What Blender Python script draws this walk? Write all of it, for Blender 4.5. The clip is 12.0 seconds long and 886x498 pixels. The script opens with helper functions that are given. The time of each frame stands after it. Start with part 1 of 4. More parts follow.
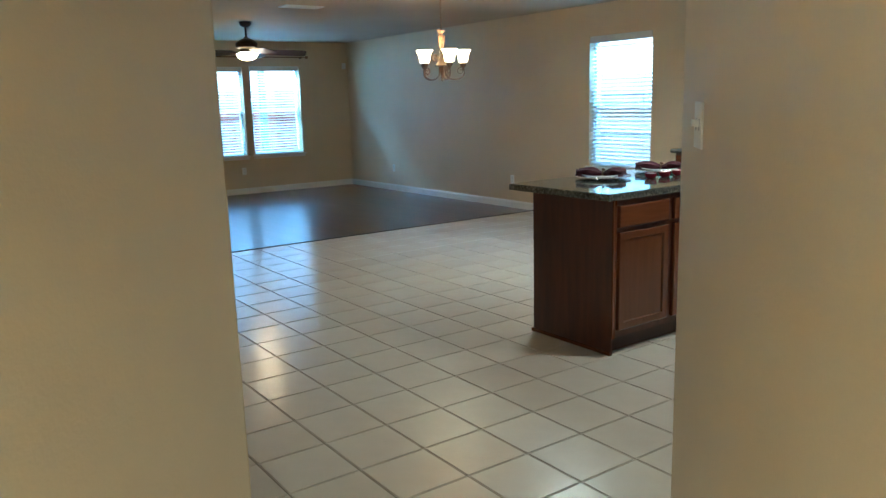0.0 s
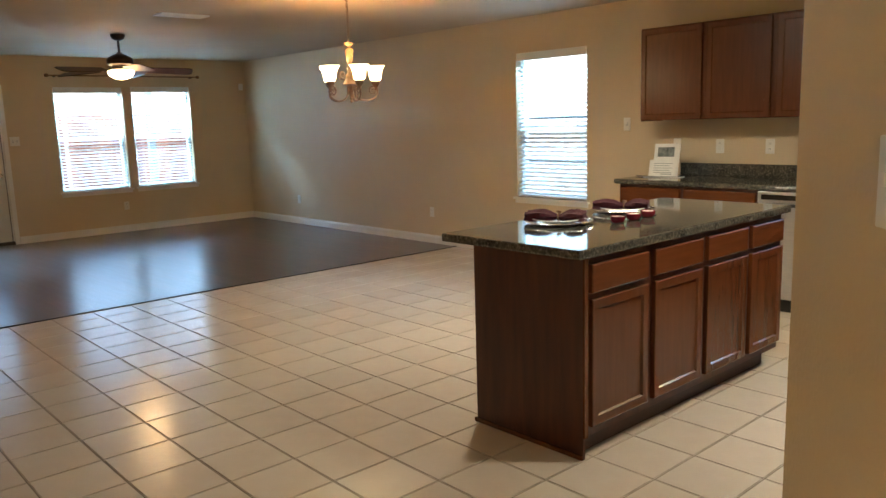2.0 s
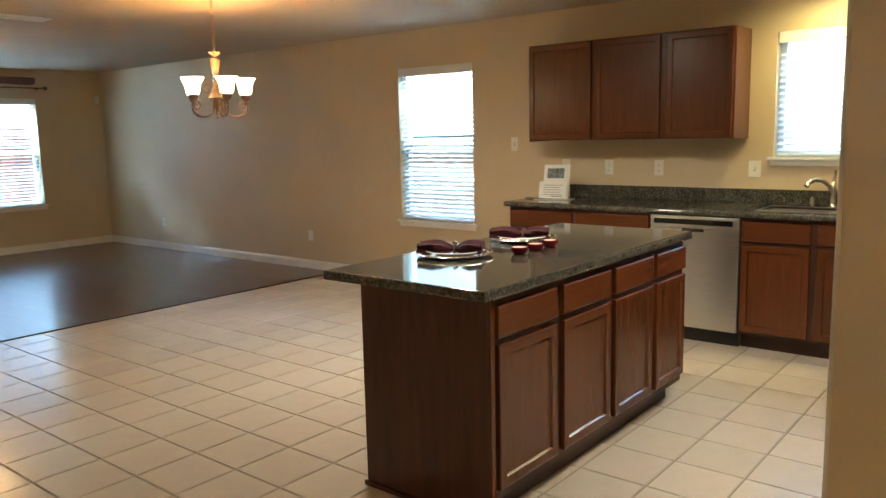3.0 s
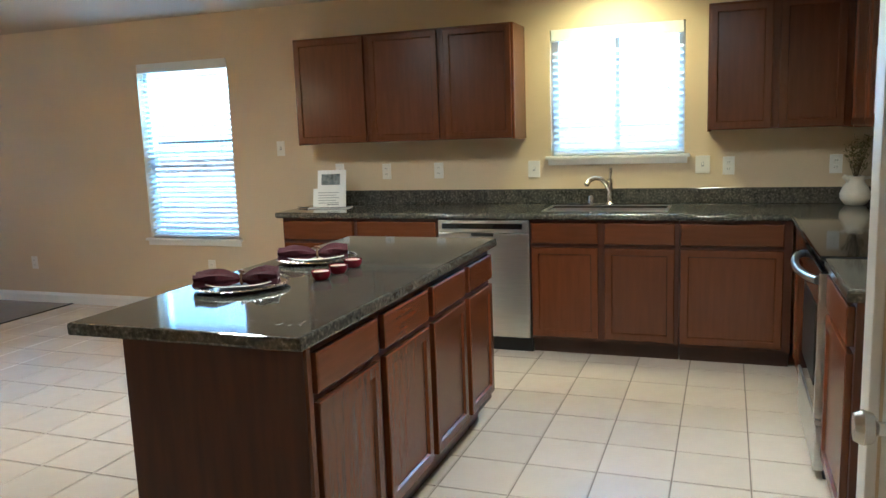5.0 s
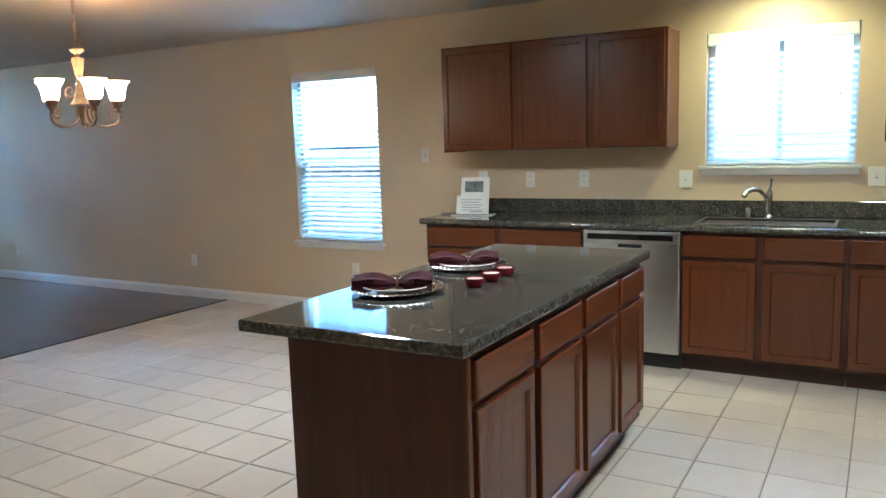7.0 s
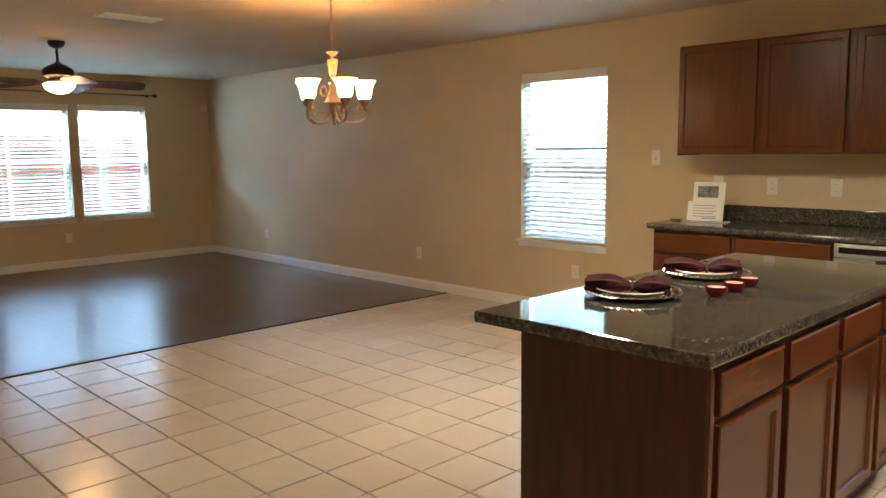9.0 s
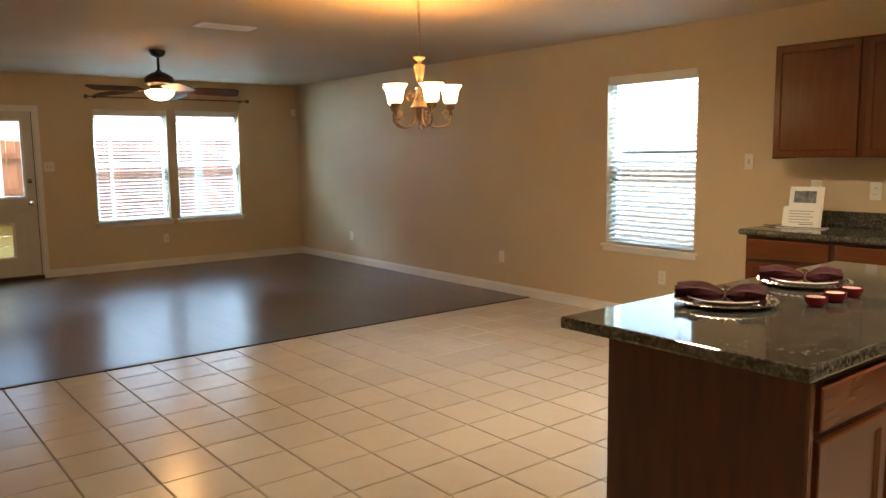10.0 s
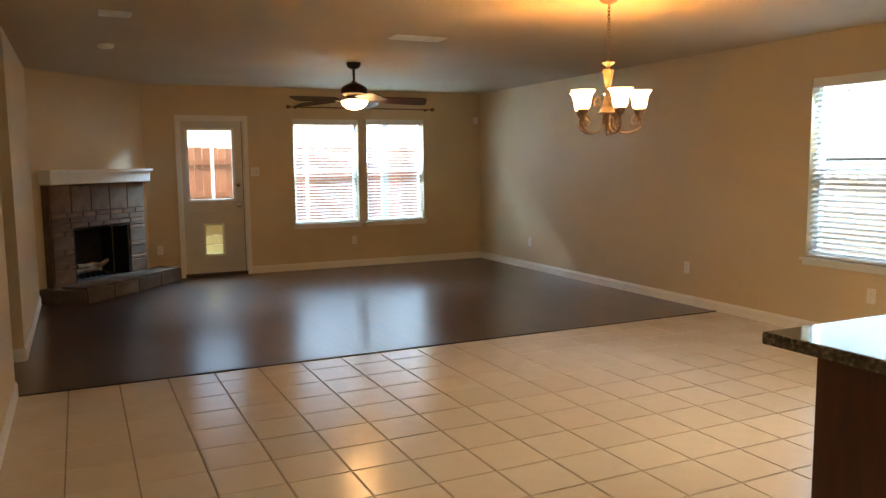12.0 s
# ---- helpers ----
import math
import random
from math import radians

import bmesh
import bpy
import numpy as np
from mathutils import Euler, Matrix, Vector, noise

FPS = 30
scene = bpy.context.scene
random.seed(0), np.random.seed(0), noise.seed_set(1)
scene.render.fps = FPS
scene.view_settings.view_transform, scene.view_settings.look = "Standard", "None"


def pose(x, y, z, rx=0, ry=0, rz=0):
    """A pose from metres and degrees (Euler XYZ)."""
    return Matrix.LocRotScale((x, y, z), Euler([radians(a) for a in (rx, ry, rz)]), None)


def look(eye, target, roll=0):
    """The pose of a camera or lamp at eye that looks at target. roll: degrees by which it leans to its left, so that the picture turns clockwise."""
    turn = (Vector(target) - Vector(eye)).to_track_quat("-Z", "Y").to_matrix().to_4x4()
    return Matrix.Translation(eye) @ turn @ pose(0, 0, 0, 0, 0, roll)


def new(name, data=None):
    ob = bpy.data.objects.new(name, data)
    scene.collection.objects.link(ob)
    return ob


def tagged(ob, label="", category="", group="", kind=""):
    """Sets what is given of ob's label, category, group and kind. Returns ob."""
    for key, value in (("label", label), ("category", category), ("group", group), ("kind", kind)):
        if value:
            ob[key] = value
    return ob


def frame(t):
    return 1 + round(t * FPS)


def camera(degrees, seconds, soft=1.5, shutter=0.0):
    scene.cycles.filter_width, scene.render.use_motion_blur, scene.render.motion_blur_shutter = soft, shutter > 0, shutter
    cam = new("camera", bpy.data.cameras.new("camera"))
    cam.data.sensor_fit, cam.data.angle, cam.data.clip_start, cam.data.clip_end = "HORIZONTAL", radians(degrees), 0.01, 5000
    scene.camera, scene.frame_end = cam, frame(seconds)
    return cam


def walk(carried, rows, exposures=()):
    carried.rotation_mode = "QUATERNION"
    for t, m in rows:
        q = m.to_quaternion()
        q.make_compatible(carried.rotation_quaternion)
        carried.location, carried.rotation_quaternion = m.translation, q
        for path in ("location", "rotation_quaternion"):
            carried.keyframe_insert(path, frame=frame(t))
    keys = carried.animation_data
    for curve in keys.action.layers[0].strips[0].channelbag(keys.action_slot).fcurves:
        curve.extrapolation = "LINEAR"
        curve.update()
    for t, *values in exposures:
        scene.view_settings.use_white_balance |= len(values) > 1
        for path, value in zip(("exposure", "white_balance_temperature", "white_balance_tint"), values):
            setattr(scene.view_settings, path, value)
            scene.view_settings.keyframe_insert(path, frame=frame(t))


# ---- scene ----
cam = camera(59.9, 12.0, soft=1.5)
PATH = [
    (0, (0.064, 0.333, 1.427), (1.194, 1.938, 1.046), -1.6),
    (0.5, (0.248, 0.549, 1.419), (1.42, 2.131, 1.069), -1.9),
    (1, (0.415, 0.788, 1.416), (1.624, 2.345, 1.08), -1.3),
    (1.5, (0.563, 1.034, 1.425), (1.812, 2.56, 1.092), -2.0),
    (2, (0.704, 1.243, 1.44), (2.02, 2.713, 1.109), -1.8),
    (2.5, (0.894, 1.422, 1.446), (2.303, 2.809, 1.144), -1.4),
    (3, (1.002, 1.588, 1.453), (2.538, 2.835, 1.157), -1.3),
    (3.5, (1.113, 1.745, 1.476), (2.762, 2.835, 1.172), -2.2),
    (5.5, (1.376, 2.087, 1.448), (3.242, 2.737, 1.144), -1.9),
    (6, (1.368, 2.114, 1.453), (3.207, 2.845, 1.165), -2.0),
    (6.5, (1.374, 2.144, 1.444), (3.156, 3.009, 1.167), -2.1),
    (7, (1.348, 2.15, 1.452), (3.064, 3.14, 1.177), -1.8),
    (9, (1.303, 2.227, 1.437), (2.689, 3.646, 1.179), -0.6),
    (9.5, (1.29, 2.231, 1.441), (2.597, 3.724, 1.188), -0.8),
    (10, (1.284, 2.235, 1.443), (2.513, 3.793, 1.195), -0.7),
    (10.5, (1.277, 2.235, 1.44), (2.422, 3.856, 1.195), -0.6),
    (11, (1.257, 2.242, 1.443), (2.305, 3.928, 1.201), -0.7),
    (11.5, (1.231, 2.236, 1.443), (2.174, 3.984, 1.21), -0.6),
    (12, (1.227, 2.248, 1.439), (2.076, 4.045, 1.214), -0.6),
]
EXPOSURES = [
    (0.0, 2.75, 4350, -9),
    (1.0, 2.93, 4700, -6),
    (2.0, 2.9, 5800, 4),
    (2.5, 2.9, 6300, 6),
    (3.5, 2.95, 5150, 0),
    (5.5, 3.05, 4650, 1),
    (7.0, 3.05, 4400, 1),
    (9.0, 2.93, 6200, 7),
    (12.0, 2.78, 7300, 10),
]
walk(cam, [(t, look(eye, target, roll)) for t, eye, target, roll in PATH], EXPOSURES)

# lamp strengths and blind angles
CHAND_W, FAN_W, SINK_W, KITCHEN_FILL_W, HALL_FILL_W = 1.0, 2.5, 14.0, 26.0, 44.0
SHADE_E, DOME_E = 1.8, 4.2
SKY_W = 30.0
# Assumed places of unseen lamps added to brighten the kitchen.
KITCHEN_FILLS = [(4.3, 4.6), (4.1, 2.2)]
TILT_DW, TILT_SW, TILT_LW = 22.0, 24.0, 14.0
FAN_A = -17.0
TILE_X = 1.704

# ---- world, sun ----
world = bpy.data.worlds.new("world")
scene.world = world
world.use_nodes = True
wn = world.node_tree.nodes
sky = wn.new("ShaderNodeTexSky")
sky.sky_type, sky.sun_disc = "NISHITA", False
sky.sun_elevation, sky.sun_rotation = radians(40), radians(250)
world.node_tree.links.new(sky.outputs[0], wn["Background"].inputs[0])
wn["Background"].inputs[1].default_value = 0.09
sun = new("sun", bpy.data.lights.new("sun", "SUN"))
sun.data.energy, sun.data.angle, sun.data.color = 1.7, radians(0.5), (1.0, 0.93, 0.82)
sun.matrix_world = look((-30, -11, 27), (0, 0, 0))


def point_lamp(name, x, y, z, watts, colour, size):
    ob = new(name, bpy.data.lights.new(name, "POINT"))
    ob.data.energy, ob.data.color, ob.data.shadow_soft_size = watts, colour, size
    ob.location = (x, y, z)
    return ob


def spot_lamp(name, x, y, z, watts, colour, cone):
    ob = new(name, bpy.data.lights.new(name, "SPOT"))
    ob.data.energy, ob.data.color, ob.data.shadow_soft_size = watts, colour, 0.12
    ob.data.spot_size, ob.data.spot_blend = radians(cone), 0.8
    ob.location = (x, y, z)
    return ob


def sky_lamp(name, x, y, z, aim, wide, watts):
    """Stands in for the sky's light that falls through a window."""
    ob = new(name, bpy.data.lights.new(name, "AREA"))
    ob.data.shape, ob.data.size, ob.data.size_y = "RECTANGLE", wide, 0.6
    ob.data.energy, ob.data.color = watts, (0.42, 0.69, 1.0)
    ob.matrix_world = look((x, y, z), aim)
    return ob


sky_lamp("dining_window_sky", 7.30, 6.25, 2.65, (2.5, 5.6, 1.2), 0.95, SKY_W * 2.6)
sky_lamp("sink_window_sky", 7.30, 2.75, 2.60, (5.6, 2.75, 1.0), 0.95, SKY_W * 0.7)
sky_lamp("living_window_sky", 4.81, 13.09, 2.65, (4.95, 11.0, 0.55), 2.0, SKY_W * 6.0)
sky_lamp("door_sky", 2.80, 13.09, 2.55, (2.85, 11.6, 0.9), 0.7, SKY_W * 1.2)
WARM = (1.0, 0.47, 0.14)
CEIL = 2.43
CHX, CHY = 4.255, 6.22
FANX, FANY = 3.775, 9.68
CHANDELIER_ANGLES = [183.1 + 72 * k for k in range(5)]
for a in CHANDELIER_ANGLES:
    point_lamp("chandelier_bulb", CHX + 0.194 * math.cos(radians(a)), CHY + 0.194 * math.sin(radians(a)), CEIL - 0.592, CHAND_W, WARM, 0.025)
point_lamp("fan_bulb", FANX, FANY, CEIL - 0.50, FAN_W, WARM, 0.13)
spot_lamp("sink_can_bulb", 6.26, 2.75, CEIL - 0.03, SINK_W, (1.0, 0.78, 0.34), 176)
# Added fill spots; the kitchen's own fixtures are unknown.
for cx, cy in KITCHEN_FILLS:
    spot_lamp("kitchen_fill_spot", cx, cy, CEIL - 0.03, KITCHEN_FILL_W, (1.0, 0.84, 0.60), 174)
# Added fill behind the camera, standing in for daylight that reaches the hall.
spot_lamp("hall_fill_spot", -0.75, -0.25, CEIL - 0.03, HALL_FILL_W, (1.0, 0.86, 0.58), 160)


# ---- materials ----
def material(name, colour, rough=0.5, metal=0.0, colour2=None, scale=8.0, stretch=(1, 1, 1), bump=0.0, bump_scale=60.0,
             detail=4.0, vary=0.0, emit=0.0, emit_colour=None, coat=0.0, rough_vary=0.0):
    m = bpy.data.materials.new(name)
    m.use_nodes = True
    nt, n = m.node_tree, m.node_tree.nodes
    b = n["Principled BSDF"]
    b.inputs["Roughness"].default_value, b.inputs["Metallic"].default_value = rough, metal
    b.inputs["Coat Weight"].default_value = coat
    b.inputs["Base Color"].default_value = (*colour, 1)
    co = n.new("ShaderNodeTexCoord")
    mp = n.new("ShaderNodeMapping")
    mp.inputs["Scale"].default_value = stretch
    nt.links.new(co.outputs["Object"], mp.inputs[0])
    out = None
    if colour2:
        tx = n.new("ShaderNodeTexNoise")
        tx.inputs["Scale"].default_value, tx.inputs["Detail"].default_value = scale, detail
        nt.links.new(mp.outputs[0], tx.inputs["Vector"])
        rp = n.new("ShaderNodeValToRGB")
        rp.color_ramp.elements[0].position, rp.color_ramp.elements[1].position = 0.32, 0.68
        rp.color_ramp.elements[0].color, rp.color_ramp.elements[1].color = (*colour, 1), (*colour2, 1)
        nt.links.new(tx.outputs["Fac"], rp.inputs[0])
        out = rp.outputs[0]
        if rough_vary:
            mr = n.new("ShaderNodeMapRange")
            mr.inputs["To Min"].default_value, mr.inputs["To Max"].default_value = rough - rough_vary, rough + rough_vary
            nt.links.new(tx.outputs["Fac"], mr.inputs["Value"])
            nt.links.new(mr.outputs[0], b.inputs["Roughness"])
    if vary and out:
        oi = n.new("ShaderNodeObjectInfo")
        mr = n.new("ShaderNodeMapRange")
        mr.inputs["To Min"].default_value, mr.inputs["To Max"].default_value = 1 - vary, 1 + vary
        nt.links.new(oi.outputs["Random"], mr.inputs["Value"])
        hs = n.new("ShaderNodeHueSaturation")
        nt.links.new(mr.outputs[0], hs.inputs["Value"])
        nt.links.new(out, hs.inputs["Color"])
        out = hs.outputs[0]
    if out:
        nt.links.new(out, b.inputs["Base Color"])
    if bump:
        t2 = n.new("ShaderNodeTexNoise")
        t2.inputs["Scale"].default_value, t2.inputs["Detail"].default_value = bump_scale, 3
        nt.links.new(mp.outputs[0], t2.inputs["Vector"])
        bp = n.new("ShaderNodeBump")
        bp.inputs["Strength"].default_value, bp.inputs["Distance"].default_value = bump, 0.004
        nt.links.new(t2.outputs["Fac"], bp.inputs["Height"])
        nt.links.new(bp.outputs[0], b.inputs["Normal"])
    if emit:
        b.inputs["Emission Color"].default_value = (*(emit_colour or colour), 1)
        b.inputs["Emission Strength"].default_value = emit
    return m


PAINT = material("tan_wall_paint", (0.60, 0.475, 0.300), 0.5, colour2=(0.64, 0.515, 0.335), scale=1.3, bump=0.25, bump_scale=90)
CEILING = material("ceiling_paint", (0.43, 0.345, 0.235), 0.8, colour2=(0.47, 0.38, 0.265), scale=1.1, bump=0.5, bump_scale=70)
TRIM = material("white_trim_paint", (0.80, 0.78, 0.74), 0.35, colour2=(0.76, 0.74, 0.69), scale=5)
VINYL = material("white_vinyl", (0.80, 0.80, 0.78), 0.4, colour2=(0.76, 0.76, 0.74), scale=9)
PLATE = material("switch_plastic", (0.78, 0.75, 0.68), 0.35)
TILE = material("cream_ceramic_tile", (0.56, 0.475, 0.385), 0.22, colour2=(0.615, 0.535, 0.445), scale=3.0, detail=7, bump=0.12, bump_scale=14, vary=0.035, rough_vary=0.05)
GROUT = material("tile_grout", (0.17, 0.13, 0.10), 0.9, colour2=(0.24, 0.19, 0.15), scale=12)
PLANK = material("dark_wood_plank", (0.030, 0.013, 0.009), 0.33, colour2=(0.062, 0.027, 0.017), scale=2.2, stretch=(6, 0.6, 1), detail=3, vary=0.3, rough_vary=0.05, bump=0.35, bump_scale=5, coat=0.9)
PLANK.node_tree.nodes["Principled BSDF"].inputs["IOR"].default_value = 1.6
PLANK.node_tree.nodes["Principled BSDF"].inputs["Coat Roughness"].default_value = 0.24
WOODV = material("cherry_cabinet_wood", (0.092, 0.0262, 0.0082), 0.27, colour2=(0.112, 0.0330, 0.0106), scale=5, stretch=(9, 9, 0.8), detail=7, bump=0.08, bump_scale=20, vary=0.12)
WOODH = material("cherry_wood_across", (0.092, 0.0262, 0.0082), 0.27, colour2=(0.112, 0.0330, 0.0106), scale=5, stretch=(0.9, 9, 9), detail=7, bump=0.08, bump_scale=20, vary=0.12)
# Cherry wood darkened for bodies and sides; their shade is in the colour.
WOODS = material("shaded_side_wood", (0.044, 0.0110, 0.0036), 0.45, colour2=(0.078, 0.0205, 0.0066), scale=4, stretch=(7, 7, 0.6), detail=7, bump=0.06)
KICK = material("toe_kick_wood", (0.03, 0.011, 0.006), 0.5, colour2=(0.05, 0.016, 0.008), scale=6)
STEEL = material("stainless_steel", (0.55, 0.55, 0.55), 0.30, 1.0, colour2=(0.62, 0.62, 0.61), scale=6, stretch=(1, 1, 40), detail=3)
NICKEL = material("brushed_nickel", (0.62, 0.60, 0.56), 0.25, 1.0)
BLACKGLASS = material("black_glass", (0.008, 0.008, 0.009), 0.05)
BLACK = material("black_plastic", (0.012, 0.012, 0.012), 0.4)
BRONZE = material("aged_bronze", (0.16, 0.085, 0.045), 0.42, 0.75, colour2=(0.26, 0.16, 0.09), scale=30)
FANMETAL = material("dark_bronze_metal", (0.03, 0.018, 0.012), 0.35, 0.6, colour2=(0.05, 0.03, 0.02), scale=20)
BLADE = material("dark_blade_wood", (0.030, 0.010, 0.006), 0.5, colour2=(0.055, 0.020, 0.010), scale=6, stretch=(1, 12, 1), detail=6)
STONEWARE = material("antique_cream_resin", (0.19, 0.115, 0.065), 0.5, colour2=(0.11, 0.06, 0.03), scale=25)
SHADE = material("frosted_shade_glass", (0.9, 0.8, 0.62), 0.5, emit=SHADE_E, emit_colour=(1.0, 0.66, 0.31))
DOME = material("frosted_dome_glass", (0.9, 0.8, 0.62), 0.5, emit=DOME_E, emit_colour=(1.0, 0.66, 0.31))
BULB = material("can_lamp_lens", (0.9, 0.85, 0.7), 0.5, emit=6.0, emit_colour=(1.0, 0.78, 0.48))
BURGUNDY = material("burgundy_napkin_cloth", (0.036, 0.003, 0.008), 0.95, colour2=(0.060, 0.0045, 0.012), scale=120, bump=0.3, bump_scale=300)
SILVER = material("silver_charger", (0.75, 0.75, 0.76), 0.14, 1.0)
PORCELAIN = material("white_porcelain", (0.80, 0.79, 0.76), 0.15)
CREAMJUG = material("cream_glazed_pottery", (0.74, 0.66, 0.53), 0.18, colour2=(0.78, 0.71, 0.58), scale=14)
REDGLASS = material("red_candle_glass", (0.16, 0.008, 0.018), 0.08)
WAX = material("pale_candle_wax", (0.70, 0.45, 0.42), 0.5)
TWIG = material("dried_twigs", (0.10, 0.07, 0.035), 0.8)
DRYLEAF = material("dry_olive_leaf", (0.12, 0.11, 0.035), 0.7, colour2=(0.19, 0.15, 0.06), scale=40)
PAPER = material("white_paper", (0.78, 0.77, 0.74), 0.6)
INK = material("dark_print", (0.06, 0.07, 0.07), 0.6, colour2=(0.25, 0.27, 0.26), scale=30)
GREYINK = material("grey_print", (0.38, 0.38, 0.39), 0.6)
ACRYLIC = material("clear_acrylic_base", (0.6, 0.6, 0.6), 0.1)
FENCE = material("cedar_fence_board", (0.22, 0.085, 0.045), 0.8, colour2=(0.31, 0.135, 0.075), scale=5, stretch=(5, 5, 0.6), detail=6, vary=0.2)
# Pale grey carries the look of the side fence in shade.
FENCESHADE = material("shade_grey_board", (0.34, 0.31, 0.28), 0.85, colour2=(0.44, 0.41, 0.38), scale=5, stretch=(5, 5, 0.6), detail=6, vary=0.15)
GRASS = material("dry_lawn", (0.10, 0.10, 0.035), 0.95, colour2=(0.19, 0.16, 0.07), scale=3, bump=0.6, bump_scale=60)
POST = material("white_painted_post", (0.78, 0.78, 0.78), 0.5, colour2=(0.7, 0.7, 0.7), scale=5)
BRICK = material("brown_fireplace_brick", (0.11, 0.058, 0.034), 0.85, colour2=(0.21, 0.125, 0.078), scale=7, detail=7, bump=0.5, bump_scale=50, vary=0.28)
STONE = material("tan_brown_split_stone", (0.085, 0.052, 0.032), 0.85, colour2=(0.165, 0.108, 0.070), scale=6, detail=7, bump=0.6, bump_scale=40, vary=0.2)
MORTAR = material("tan_mortar", (0.115, 0.075, 0.05), 0.95, colour2=(0.16, 0.105, 0.07), scale=20)
SOOT = material("sooty_firebox", (0.012, 0.010, 0.009), 0.9, colour2=(0.03, 0.025, 0.02), scale=8)
LOG = material("ceramic_log", (0.14, 0.09, 0.055), 0.9, colour2=(0.30, 0.20, 0.12), scale=10, bump=0.6, bump_scale=30)
PETFLAP = material("ivory_pet_flap", (0.88, 0.82, 0.63), 0.4, colour2=(0.85, 0.78, 0.59), scale=6)
DOORPAINT = material("door_white_paint", (0.62, 0.59, 0.53), 0.4, colour2=(0.58, 0.55, 0.49), scale=5)
THRESH = material("dark_transition_strip", (0.02, 0.011, 0.008), 0.35)


def granite_material():
    m = material("speckled_granite", (0.1, 0.1, 0.1), 0.07)
    nt, n = m.node_tree, m.node_tree.nodes
    co = n.new("ShaderNodeTexCoord")
    ramps = []
    for kind, sc, cols in (("a", 75.0, ((0.32, (0.010, 0.011, 0.010)), (0.46, (0.046, 0.046, 0.040)), (0.57, (0.092, 0.080, 0.064)), (0.70, (0.21, 0.20, 0.17)))),
                           ("b", 16.0, ((0.35, (0.024, 0.030, 0.028)), (0.65, (0.13, 0.118, 0.098))))):
        tx = n.new("ShaderNodeTexNoise")
        tx.inputs["Scale"].default_value, tx.inputs["Detail"].default_value = sc, 5
        nt.links.new(co.outputs["Object"], tx.inputs["Vector"])
        rp = n.new("ShaderNodeValToRGB")
        while len(rp.color_ramp.elements) < len(cols):
            rp.color_ramp.elements.new(0.5)
        for e, (p, c) in zip(rp.color_ramp.elements, cols):
            e.position, e.color = p, (*c, 1)
        nt.links.new(tx.outputs["Fac"], rp.inputs[0])
        ramps.append(rp)
    mx = n.new("ShaderNodeMix")
    mx.data_type = "RGBA"
    mx.inputs[0].default_value = 0.35
    nt.links.new(ramps[0].outputs[0], mx.inputs[6])
    nt.links.new(ramps[1].outputs[0], mx.inputs[7])
    nt.links.new(mx.outputs[2], n["Principled BSDF"].inputs["Base Color"])
    return m


GRANITE = granite_material()


def glass_material():
    m = bpy.data.materials.new("clear_window_glass")
    m.use_nodes = True
    nt, n = m.node_tree, m.node_tree.nodes
    tr, gl, mx, fr = n.new("ShaderNodeBsdfTransparent"), n.new("ShaderNodeBsdfGlossy"), n.new("ShaderNodeMixShader"), n.new("ShaderNodeFresnel")
    gl.inputs["Roughness"].default_value = 0.02
    fr.inputs["IOR"].default_value = 1.3
    nt.links.new(fr.outputs[0], mx.inputs[0])
    nt.links.new(tr.outputs[0], mx.inputs[1])
    nt.links.new(gl.outputs[0], mx.inputs[2])
    nt.links.new(mx.outputs[0], n["Material Output"].inputs[0])
    return m


def slat_material(name, face, through_colour):
    m = bpy.data.materials.new(name)
    m.use_nodes = True
    nt, n = m.node_tree, m.node_tree.nodes
    b = n["Principled BSDF"]
    b.inputs["Base Color"].default_value, b.inputs["Roughness"].default_value = (*face, 1), 0.45
    tl, mx = n.new("ShaderNodeBsdfTranslucent"), n.new("ShaderNodeMixShader")
    tl.inputs[0].default_value = (*through_colour, 1)
    mx.inputs[0].default_value = 0.5
    nt.links.new(b.outputs[0], mx.inputs[1])
    nt.links.new(tl.outputs[0], mx.inputs[2])
    nt.links.new(mx.outputs[0], n["Material Output"].inputs[0])
    return m


GLASS, SLAT = glass_material(), slat_material("white_blind_slat", (0.82, 0.82, 0.80), (0.85, 0.86, 0.86))
FLAPSKIN = slat_material("ivory_flap_vinyl", (0.88, 0.80, 0.60), (0.90, 0.76, 0.46))


# ---- mesh tools ----
def add_box(bm, x0, x1, y0, y1, z0, z1, bevel=0.0):
    r = bmesh.ops.create_cube(bm, size=1, matrix=Matrix.LocRotScale(((x0 + x1) / 2, (y0 + y1) / 2, (z0 + z1) / 2), None, (abs(x1 - x0), abs(y1 - y0), abs(z1 - z0))))
    if bevel:
        edges = list({e for v in r["verts"] for e in v.link_edges})
        bmesh.ops.bevel(bm, geom=edges, offset=bevel, segments=2, affect="EDGES", profile=0.6)


def add_lathe(bm, profile, segs=24, m=None):
    rings = []
    for r, z in profile:
        ring = []
        for k in range(segs):
            a = 2 * math.pi * k / segs
            p = Vector((r * math.cos(a), r * math.sin(a), z))
            ring.append(bm.verts.new(m @ p if m else p))
        rings.append(ring)
    for a, b in zip(rings, rings[1:]):
        for k in range(segs):
            bm.faces.new((a[k], a[(k + 1) % segs], b[(k + 1) % segs], b[k]))
    for ring, flip in ((rings[0], True), (rings[-1], False)):
        if (ring[0].co - ring[segs // 2].co).length > 1e-4:
            bm.faces.new(ring[::-1] if flip else ring)


